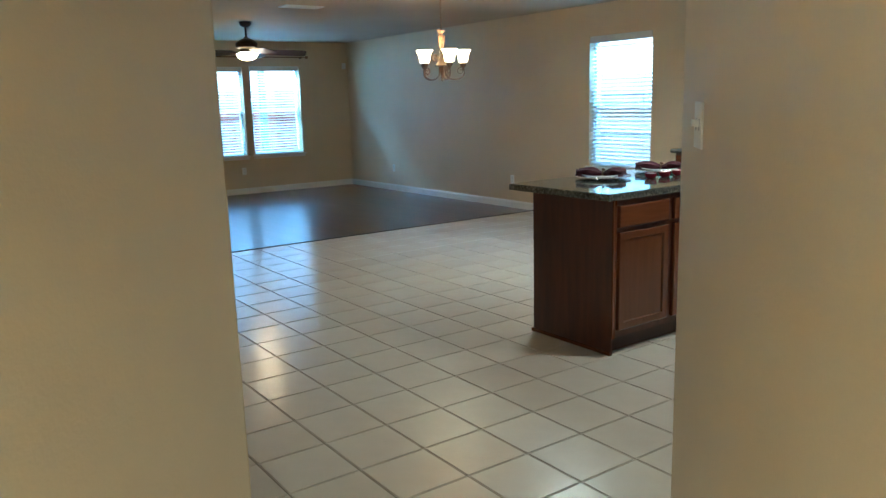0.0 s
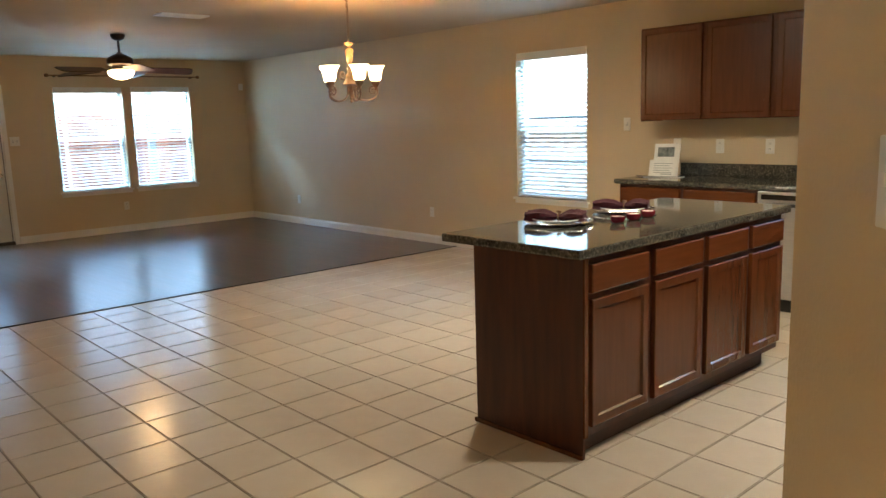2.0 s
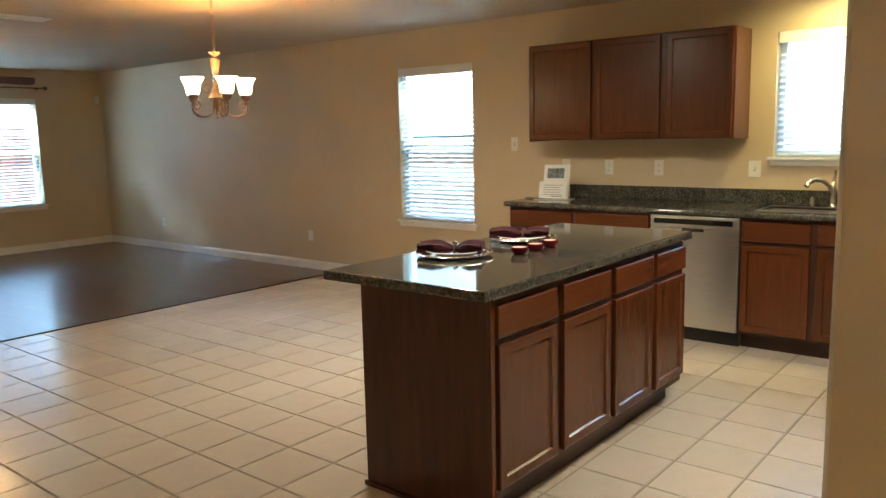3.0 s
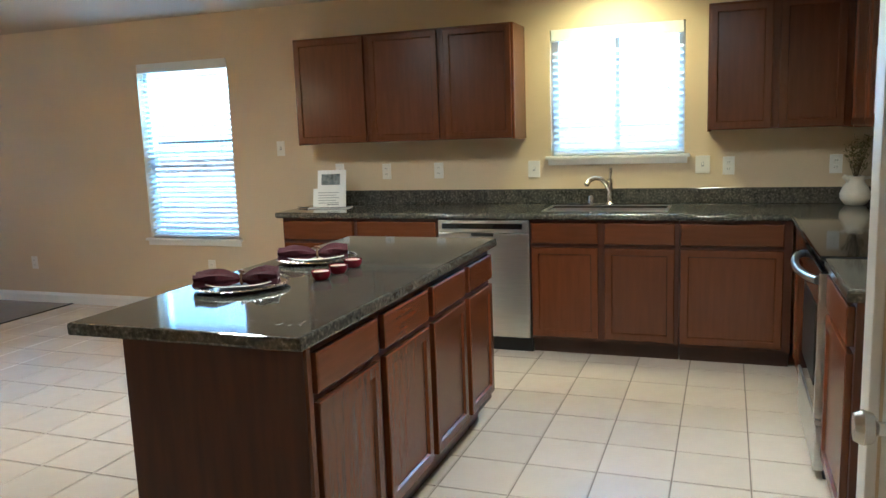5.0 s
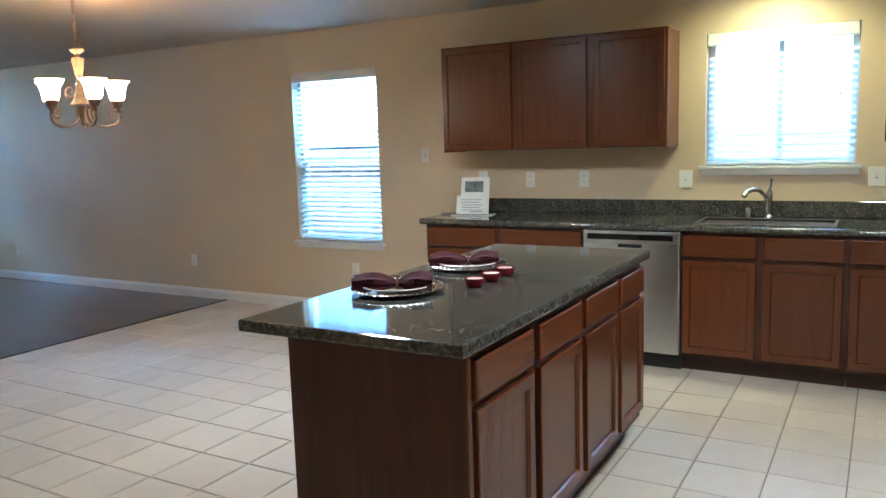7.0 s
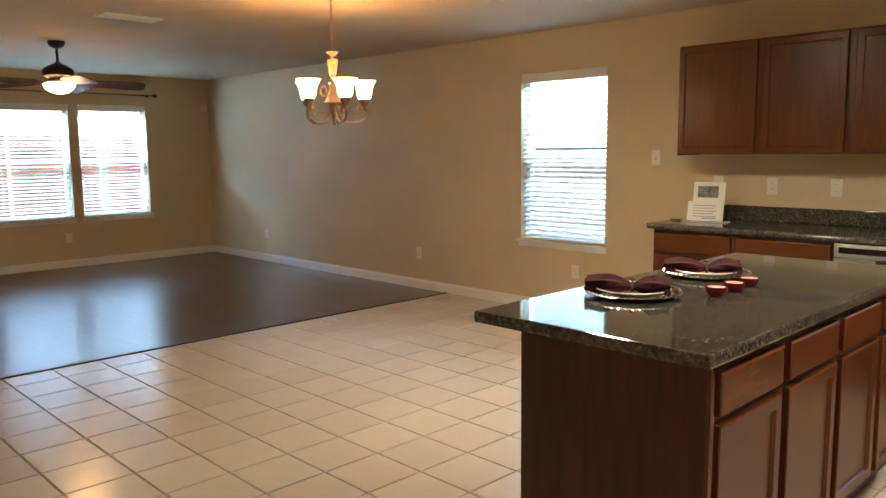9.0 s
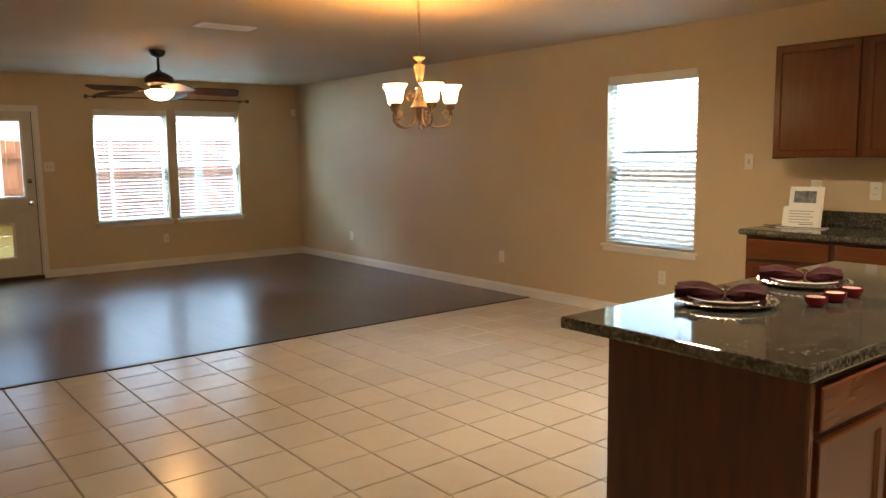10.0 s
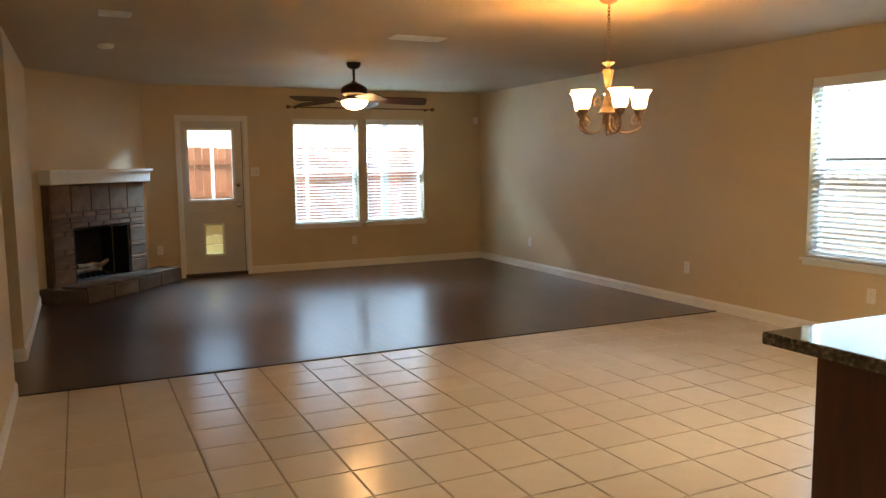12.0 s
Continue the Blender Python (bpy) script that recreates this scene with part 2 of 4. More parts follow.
def add_tube(bm, pts, radius, segs=8, taper=None):
    pts = [Vector(p) for p in pts]
    rings = []
    for i, p in enumerate(pts):
        d = (pts[min(i + 1, len(pts) - 1)] - pts[max(i - 1, 0)]).normalized()
        side = d.cross(Vector((0, 0, 1)))
        side = side.normalized() if side.length > 1e-3 else Vector((1, 0, 0))
        up = side.cross(d)
        r = radius if taper is None else radius + (taper - radius) * i / (len(pts) - 1)
        rings.append([bm.verts.new(p + r * (math.cos(2 * math.pi * k / segs) * side + math.sin(2 * math.pi * k / segs) * up)) for k in range(segs)])
    for a, b in zip(rings, rings[1:]):
        for k in range(segs):
            bm.faces.new((a[k], a[(k + 1) % segs], b[(k + 1) % segs], b[k]))
    bm.faces.new(rings[0][::-1])
    bm.faces.new(rings[-1])


def add_prism(bm, pts, z0, z1):
    a = [bm.verts.new((x, y, z0)) for x, y in pts]
    b = [bm.verts.new((x, y, z1)) for x, y in pts]
    for i in range(len(pts)):
        j = (i + 1) % len(pts)
        bm.faces.new((a[i], a[j], b[j], b[i]))
    bm.faces.new(a[::-1])
    bm.faces.new(b)


def obj(name, bm, mat, parent=None, m=None, smooth=False):
    bmesh.ops.recalc_face_normals(bm, faces=bm.faces[:])
    me = bpy.data.meshes.new(name)
    bm.to_mesh(me)
    bm.free()
    me.materials.append(mat)
    if smooth:
        me.shade_smooth()
        try:
            me.set_sharp_from_angle(angle=radians(40))
        except AttributeError:
            pass
    ob = new(name, me)
    if m is not None:
        ob.matrix_basis = m
    if parent:
        ob.parent = parent
    return ob


def box(name, mat, parent, x0, x1, y0, y1, z0, z1, bevel=0.003, m=None):
    bm = bmesh.new()
    add_box(bm, x0, x1, y0, y1, z0, z1, bevel)
    return obj(name, bm, mat, parent, m)


def lathe(name, mat, parent, profile, segs=24, m=None):
    bm = bmesh.new()
    add_lathe(bm, profile, segs)
    return obj(name, bm, mat, parent, m, smooth=True)


def thing(name, m, label, category, group="", kind=""):
    ob = new(name)
    ob.empty_display_size = 0.1
    ob.matrix_basis = m
    return tagged(ob, label, category, group, kind)


# ---- structure ----
def wall(name, p0, p1, openings=(), height=CEIL, thick=0.15, label="tan painted orange-peel plaster wall"):
    """A wall whose face runs from p0 to p1 and whose thickness lies to the left of that way. openings: (s0, s1, z0, z1)."""
    d = Vector(p1) - Vector(p0)
    length, ang = d.length, math.degrees(math.atan2(d.y, d.x))
    bm = bmesh.new()
    cuts = sorted({0.0, length, *[v for o in openings for v in o[:2]]})
    for a, b in zip(cuts, cuts[1:]):
        hole = [o for o in openings if o[0] < (a + b) / 2 < o[1]]
        if not hole:
            add_box(bm, a, b, 0, thick, 0, height)
        else:
            _, _, z0, z1 = hole[0]
            if z0 > 0.01:
                add_box(bm, a, b, 0, thick, 0, z0)
            add_box(bm, a, b, 0, thick, z1, height)
    ob = obj(name, bm, PAINT, None, pose(p0[0], p0[1], 0, 0, 0, ang))
    return tagged(ob, label, "wall", kind="structure")


XE, YN = 6.66, 12.43
XW = 0.80
DW = (5.80, 6.695, 0.624, 2.082)
SW = (2.307, 3.189, 1.243, 2.092)
LW1 = (3.852, 4.758, 0.62, 2.03)
LW2 = (4.876, 5.745, 0.62, 2.04)
DOOR = (2.409, 3.195, 0.0, 2.0)
wall("wall_east", (XE, YN + 0.15), (XE, 0.90), [(YN + 0.15 - w[1], YN + 0.15 - w[0], w[2], w[3]) for w in (DW, SW)])
wall("wall_north", (0.0, YN), (XE, YN), [DOOR, LW1, LW2])
wall("wall_fireplace", (XW, 11.24), (1.99, 12.43), [(0.384, 1.227, 0.172, 0.766)])
wall("wall_west_living", (XW, 8.64), (XW, 11.32))
wall("wall_passage_north", (-1.0, 8.64), (XW - 0.15, 8.64))
wall("wall_passage_south", (XW - 0.15, 7.66), (-1.0, 7.66))
wall("wall_passage_end", (-1.0, 7.51), (-1.0, 8.79))
wall("wall_west_dining", (XW, 2.41), (XW, 7.66))
wall("wall_hall_left", (-1.89, -0.29), (XW - 0.005, 2.405))
wall("wall_hall_right", (1.95, 1.78), (-0.975, -1.145))
wall("wall_hall_end", (-0.87, -1.25), (-1.955, -0.225))
PANTRY = (2.09, 2.845, 0.0, 2.04)
wall("wall_pantry", (2.98, 1.78), (1.95, 1.78), [(2.98 - PANTRY[1], 2.98 - PANTRY[0], 0.0, PANTRY[3])])
wall("wall_fridge_recess", (2.98, 1.05), (2.98, 1.63))
wall("wall_south", (XE, 1.05), (2.83, 1.05))
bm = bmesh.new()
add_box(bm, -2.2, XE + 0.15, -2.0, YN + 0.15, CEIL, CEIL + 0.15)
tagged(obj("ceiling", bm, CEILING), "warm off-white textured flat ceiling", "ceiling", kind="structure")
bm = bmesh.new()
add_box(bm, -2.2, XE + 0.15, -2.0, YN + 0.15, -0.10, -0.005)
floor = tagged(obj("floor", bm, GROUT), "cream ceramic tile floor with thin dark grout lines", "floor", kind="structure")
bm = bmesh.new()
bmesh.ops.create_grid(bm, x_segments=2, y_segments=2, size=400)
ground = tagged(obj("ground", bm, GRASS, None, pose(0, 0, -0.12)), "dry patchy lawn around the house", "ground", kind="structure")


def baseboard(name, p0, p1, label="white painted wooden baseboard along the wall"):
    """Lies on the right of the way from p0 to p1."""
    d = Vector(p1) - Vector(p0)
    bm = bmesh.new()
    prof = ((0, 0), (-0.014, 0), (-0.014, 0.070), (-0.009, 0.084), (-0.006, 0.095), (0, 0.095))
    ends = [[bm.verts.new((s, y, z)) for y, z in prof] for s in (0, d.length)]
    for i in range(6):
        j = (i + 1) % 6
        bm.faces.new((ends[0][i], ends[0][j], ends[1][j], ends[1][i]))
    bm.faces.new(ends[0])
    bm.faces.new(ends[1][::-1])
    ob = obj(name, bm, TRIM, None, pose(p0[0], p0[1], 0, 0, 0, math.degrees(math.atan2(d.y, d.x))))
    return tagged(ob, label, "baseboard", kind="structure")


baseboard("baseboard_east", (XE, YN - 0.015), (XE, 5.01))
baseboard("baseboard_north", (3.255, YN), (XE, YN))
baseboard("baseboard_west_living", (XW, 8.66), (XW, 11.22))
baseboard("baseboard_west_end", (XW - 0.15, 8.64), (XW, 8.64))
baseboard("baseboard_west_dining", (XW, 2.46), (XW, 7.66))
baseboard("baseboard_hall_left", (-1.89, -0.29), (XW - 0.005, 2.405))
baseboard("baseboard_hall_right", (1.95, 1.78), (-0.975, -1.145))


# ---- windows ----
def window(name, w, on_east, slide=False):
    """A vinyl window in the opening w = (s0, s1, z0, z1): frame, rail and panes, with a sill inside. Local x along, local y outward."""
    s0, s1, z0, z1 = w
    wd, h = s1 - s0, z1 - z0
    m = pose(XE, s1, z0, 0, 0, -90) if on_east else pose(s0, YN, z0)
    top = thing(name, m, "white vinyl window with clear glass panes and a thin sill", "window", kind="structure")
    bm = bmesh.new()
    f = 0.045
    for b in ((0, wd, 0, f), (0, wd, h - f, h), (0, f, f, h - f), (wd - f, wd, f, h - f)):
        add_box(bm, b[0], b[1], 0.075, 0.14, b[2], b[3], 0.004)
    obj("frame", bm, VINYL, top)
    if slide:
        box("mullion", VINYL, top, wd / 2 - 0.016, wd / 2 + 0.016, 0.08, 0.13, f, h - f)
        panes = ((f, wd / 2 - 0.025, f, h - f), (wd / 2 + 0.025, wd - f, f, h - f))
    else:
        box("meeting_rail", VINYL, top, f, wd - f, 0.08, 0.13, h * 0.5 - 0.02, h * 0.5 + 0.02)
        panes = ((f, wd - f, f, h * 0.5 - 0.02), (f, wd - f, h * 0.5 + 0.02, h - f))
    for p in panes:
        pane = box("pane", GLASS, top, p[0], p[1], 0.10, 0.105, p[2], p[3], 0)
        pane.visible_shadow = False
    bm = bmesh.new()
    add_box(bm, -0.035, wd + 0.035, -0.035, 0.07, -0.022, 0.0, 0.004)
    add_box(bm, -0.02, wd + 0.02, -0.016, -0.002, -0.062, -0.022, 0.004)
    obj("sill", bm, TRIM, top)
    return top


def blind(w, on_east, tilt, label, valance=0.075):
    s0, s1, z0, z1 = w
    wd, h = s1 - s0 - 0.016, z1 - z0 - 0.004
    m = pose(XE, s1 - 0.008, z0 + 0.002, 0, 0, -90) if on_east else pose(s0 + 0.008, YN, z0 + 0.002)
    top = thing("window_blind", m, label, "blind", "white window blinds")
    box("valance", VINYL, top, 0, wd, -0.004, 0.055, h - valance, h, 0.004)
    box("bottom_rail", VINYL, top, 0.004, wd - 0.004, 0.012, 0.058, 0.004, 0.022, 0.004)
    bm = bmesh.new()
    add_box(bm, 0.004, wd - 0.004, -0.025, 0.025, -0.0014, 0.0014)
    slat = obj("slat", bm, SLAT, top)
    pitch = 0.043
    n = int((h - valance - 0.04) / pitch)
    for k in range(n):
        z = 0.045 + k * pitch
        mm = pose(0, 0.036, z, tilt + random.uniform(-1.5, 1.5), random.uniform(-0.15, 0.15), 0)
        if k == 0:
            slat.matrix_basis = mm
        else:
            o = new("slat", slat.data)
            o.parent, o.matrix_basis = top, mm
    bm = bmesh.new()
    for x in (0.12, wd - 0.12):
        add_box(bm, x - 0.001, x + 0.001, 0.009, 0.011, 0.01, h - valance)
        add_box(bm, x - 0.001, x + 0.001, 0.061, 0.063, 0.01, h - valance)
    tagged(obj("ladder_cord", bm, VINYL, top), kind="stuff")
    if on_east:
        bm = bmesh.new()
        add_tube(bm, [(wd - 0.09, -0.008, h - valance), (wd - 0.09, -0.010, h * 0.52)], 0.0015, 6)
        add_lathe(bm, [(0.001, -0.03), (0.006, -0.025), (0.004, 0.0)], 8, pose(wd - 0.09, -0.010, h * 0.52))
        obj("pull_cord", bm, GREYINK, top)
    return top


window("window_dining", DW, True)
window("window_sink", SW, True, slide=True)
window("window_living_1", LW1, False)
window("window_living_2", LW2, False)
blind(DW, True, TILT_DW, "white horizontal slat blind, lowered in the dining window")
blind(SW, True, TILT_SW, "white horizontal slat blind, lowered over the sink")
blind(LW1, False, TILT_LW, "white horizontal slat blind with slats open")
blind(LW2, False, TILT_LW, "white horizontal slat blind with slats open")


def casing(name, x0, x1, ztop, y, sign, width=0.055):
    """Door trim round an opening in a wall at y; sign: which way the room lies."""
    bm = bmesh.new()
    y1 = y + sign * 0.018
    add_box(bm, x0 - width, x0, min(y, y1), max(y, y1), 0, ztop, 0.004)
    add_box(bm, x1, x1 + width, min(y, y1), max(y, y1), 0, ztop, 0.004)
    add_box(bm, x0 - width, x1 + width, min(y, y1), max(y, y1), ztop, ztop + width, 0.004)
    return tagged(obj(name, bm, TRIM), "white painted wooden door casing", "trim", kind="structure")


casing("trim_back_door", DOOR[0], DOOR[1], DOOR[3], YN, -1)
casing("trim_pantry_door", PANTRY[0], PANTRY[1], PANTRY[3], 1.78, 1, 0.085)


def back_door():
    w, h = DOOR[1] - DOOR[0] - 0.03, DOOR[3] - 0.06
    top = thing("door_1", pose(DOOR[0] + 0.015, YN + 0.03, 0.045), "white half-glass back door with an ivory pet flap", "door", kind="structure")
    gx0, gx1, gz0, gz1 = 0.072, w - 0.122, 0.94, 1.835
    bm = bmesh.new()
    for b in ((0, gx0, 0, h), (gx1, w, 0, h), (gx0, gx1, 0, 0.245), (gx0, 0.252, 0.245, 0.61), (0.468, gx1, 0.245, 0.61), (gx0, gx1, 0.61, gz0), (gx0, gx1, gz1, h)):
        add_box(bm, b[0], b[1], 0, 0.045, b[2], b[3])
    obj("slab", bm, DOORPAINT, top)
    bm = bmesh.new()
    for b in ((gx0 - 0.02, gx1 + 0.02, gz0 - 0.02, gz0 + 0.012), (gx0 - 0.02, gx1 + 0.02, gz1 - 0.012, gz1 + 0.02), (gx0 - 0.02, gx0 + 0.012, gz0 + 0.012, gz1 - 0.012), (gx1 - 0.012, gx1 + 0.02, gz0 + 0.012, gz1 - 0.012)):
        add_box(bm, b[0], b[1], -0.012, 0.02, b[2], b[3], 0.004)
    obj("glazing_bead", bm, TRIM, top)
    pane = box("pane", GLASS, top, gx0 + 0.01, gx1 - 0.01, 0.021, 0.026, gz0 + 0.01, gz1 - 0.01, 0)
    pane.visible_shadow = False
    bm = bmesh.new()
    for x0, x1 in ((0.09, 0.65),):
        for b in ((x0, x1, 0.10, 0.12), (x0, x1, 0.78, 0.80), (x0, x0 + 0.02, 0.12, 0.78), (x1 - 0.02, x1, 0.12, 0.78)):
            add_box(bm, b[0], b[1], -0.006, 0.001, b[2], b[3], 0.002)
    obj("panel_moulding", bm, DOORPAINT, top)
    flap = new("pet_flap")
    flap.parent = top
    flap.matrix_basis = pose(0.224, -0.008, 0.215) @ Matrix.Diagonal((0.94, 1, 0.93, 1))
    bm = bmesh.new()
    for b in ((0, 0.29, 0, 0.03), (0, 0.29, 0.43, 0.46), (0, 0.03, 0.03, 0.43), (0.26, 0.29, 0.03, 0.43)):
        add_box(bm, b[0], b[1], -0.015, 0.006, b[2], b[3], 0.004)
    obj("flap_frame", bm, PETFLAP, flap)
    for k in range(3):
        box("flap_panel", FLAPSKIN, flap, 0.032, 0.258, -0.006, 0.004, 0.034 + k * 0.133, 0.034 + k * 0.133 + 0.126, 0.003)
    lathe("knob", NICKEL, top, [(0.03, 0), (0.03, 0.006), (0.012, 0.012), (0.012, 0.035), (0.026, 0.042), (0.030, 0.058), (0.022, 0.07), (0.001, 0.072)], 16, pose(w - 0.065, 0.0, 0.865, 90))
    lathe("deadbolt", NICKEL, top, [(0.03, 0), (0.028, 0.014), (0.012, 0.018), (0.001, 0.02)], 16, pose(w - 0.065, 0.0, 1.128, 90))
    box("threshold", THRESH, top, -0.015, w + 0.015, -0.04, 0.06, -0.045, -0.001, 0.004)
    box("jamb", TRIM, top, w + 0.001, w + 0.0145, -0.03, 0.09, -0.012, h + 0.0145, 0.001)
    box("jamb", TRIM, top, -0.0145, -0.001, -0.03, 0.09, -0.012, h + 0.0145, 0.001)
    box("jamb", TRIM, top, -0.001, w + 0.001, -0.03, 0.09, h + 0.001, h + 0.0145, 0.001)
    box("door_stop", TRIM, top, -0.001, w + 0.001, 0.046, 0.07, h - 0.01, h + 0.001, 0.001)
    box("weather_strip", BLACK, top, w - 0.006, w + 0.001, -0.004, 0.0, 0.0, h, 0)
    return top


def pantry_door():
    w = PANTRY[1] - PANTRY[0] - 0.012
    top = thing("door_2", pose(PANTRY[1] - 0.006, 1.755, 0.008, 0, 0, 180), "white painted panel door, closed, with a nickel knob", "door", kind="structure")
    bm = bmesh.new()
    add_box(bm, 0, w, 0, 0.035, 0, 2.02, 0.002)
    for z0, z1 in ((0.2, 0.85), (1.05, 1.9)):
        for b in ((0.12, w - 0.12, z0, z0 + 0.02), (0.12, w - 0.12, z1 - 0.02, z1), (0.12, 0.14, z0 + 0.02, z1 - 0.02), (w - 0.14, w - 0.12, z0 + 0.02, z1 - 0.02)):
            add_box(bm, b[0], b[1], -0.005, 0.001, b[2], b[3], 0.002)
    obj("slab", bm, TRIM, top)
    lathe("knob", NICKEL, top, [(0.032, 0), (0.032, 0.008), (0.013, 0.014), (0.013, 0.038), (0.026, 0.046), (0.031, 0.062), (0.024, 0.076), (0.001, 0.079)], 20, pose(0.065, 0, 0.915, 90))
    box("jamb", TRIM, top, -0.006, -0.001, -0.02, 0.09, -0.008, 2.025, 0)


back_door()
pantry_door()


# ---- small wall fittings ----
def wall_plate(kind, m, label, wide=0.072):
    top = thing(kind, m, label, kind.replace("_", " "), "wall plates")
    box("plate", PLATE, top, -wide / 2, wide / 2, -0.006, 0, -0.058, 0.058, 0.003)
    gangs = [0] if wide < 0.1 else [-0.023, 0.023]
    for gx in gangs:
        if kind == "light_switch":
            box("toggle", PLATE, top, gx - 0.005, gx + 0.005, -0.018, -0.005, -0.004, 0.014, 0.002)
            box("slot", GREYINK, top, gx - 0.008, gx + 0.008, -0.0068, -0.005, -0.013, 0.016, 0)
        else:
            for z in (-0.021, 0.021):
                box("socket", PLATE, top, gx - 0.017, gx + 0.017, -0.009, -0.005, z - 0.014, z + 0.014, 0.002)
                for x in (-0.006, 0.006):
                    box("slot", BLACK, top, gx + x - 0.0012, gx + x + 0.0012, -0.0096, -0.008, z - 0.004, z + 0.006, 0)
    return top


def on_east(y, z):
    return pose(XE, y, z, 0, 0, -90)


for y, z in ((11.016, 0.36), (8.066, 0.37), (6.091, 0.384)):
    wall_plate("wall_outlet", on_east(y, z), "white duplex outlet low on the tan wall")
for y in (4.443, 4.025, 2.033, 1.413):
    wall_plate("wall_outlet", on_east(y, 1.158), "white duplex outlet above the granite backsplash")
for y, z, wd in ((5.347, 1.352, 0.072), (3.312, 1.157, 0.085), (2.192, 1.168, 0.09), (4.836, 1.165, 0.072)):
    wall_plate("light_switch", on_east(y, z), "white switch plate on the tan kitchen wall", wd)
wall_plate("light_switch", pose(3.331, YN, 1.337), "white switch plate beside the back door", 0.116)
wall_plate("wall_outlet", pose(4.673, YN, 0.372), "white duplex outlet under the living room windows")
wall_plate("wall_outlet", pose(2.114, YN, 0.373), "white duplex outlet between fireplace and back door")
wall_plate("light_switch", pose(1.722, 1.552, 1.347, 0, 0, -135), "white double switch plate on the hall wall", 0.116)
wall_plate("light_switch", pose(XW, 6.55, 1.23, 0, 0, 90), "white switch plate on the dining wall")


def vent(x, y, lx, ly, label):
    top = thing("ceiling_vent", pose(x, y, CEIL), label, "vent", "ceiling vents")
    bm = bmesh.new()
    for b in ((0, lx, 0, 0.02), (0, lx, ly - 0.02, ly), (0, 0.02, 0.02, ly - 0.02), (lx - 0.02, lx, 0.02, ly - 0.02)):
        add_box(bm, b[0], b[1], b[2], b[3], -0.012, -0.001, 0.002)
    obj("frame", bm, VINYL, top)
    # Flat black plate paints the dark of the duct; no opening is cut.
    box("duct_shade", BLACK, top, 0.02, lx - 0.02, 0.02, ly - 0.02, -0.003, -0.001, 0)
    n = int((ly - 0.04) / 0.022)
    bm = bmesh.new()
    add_box(bm, 0.02, lx - 0.02, -0.006, 0.006, -0.0008, 0.0008)
    lv = obj("louvre", bm, VINYL, top)
    for k in range(n):
        o = lv if k == 0 else new("louvre", lv.data)
        o.parent, o.matrix_basis = top, pose(0, 0.032 + k * 0.022, -0.010, 78)


vent(3.53, 7.93, 0.44, 0.19, "white louvred ceiling register")
vent(1.41, 7.73, 0.2, 0.19, "small square louvred ceiling register")
lathe("smoke_detector", VINYL, None, [(0.065, 0), (0.065, -0.018), (0.05, -0.034), (0.001, -0.036)], 24, pose(1.50, 9.27, CEIL))
tagged(bpy.data.objects["smoke_detector"], "round white smoke detector on the ceiling", "smoke detector")
det = box("alarm_sensor", VINYL, None, -0.03, 0.03, -0.04, 0, -0.05, 0.05, 0.008, pose(6.58, YN, 2.043))
tagged(det, "small white alarm sensor high in the corner", "sensor")

rod = thing("curtain_rod", pose(3.80, YN - 0.07, 2.178), "thin dark metal curtain rod with end knobs", "curtain rod")
bm = bmesh.new()
add_tube(bm, [(0, 0, 0), (2.04, 0, 0)], 0.009, 8)
obj("pole", bm, BRONZE, rod, smooth=True)
for x, z in ((-0.02, 0), (2.06, 0)):
    lathe("finial", BRONZE, rod, [(0.001, -0.03), (0.02, -0.02), (0.026, 0), (0.02, 0.02), (0.001, 0.03)], 12, pose(x, 0, z, 0, 90))
for x in (0.08, 1.02, 1.96):
    box("bracket", FANMETAL, rod, x - 0.008, x + 0.008, -0.008, 0.07, -0.02, 0.008, 0.002)


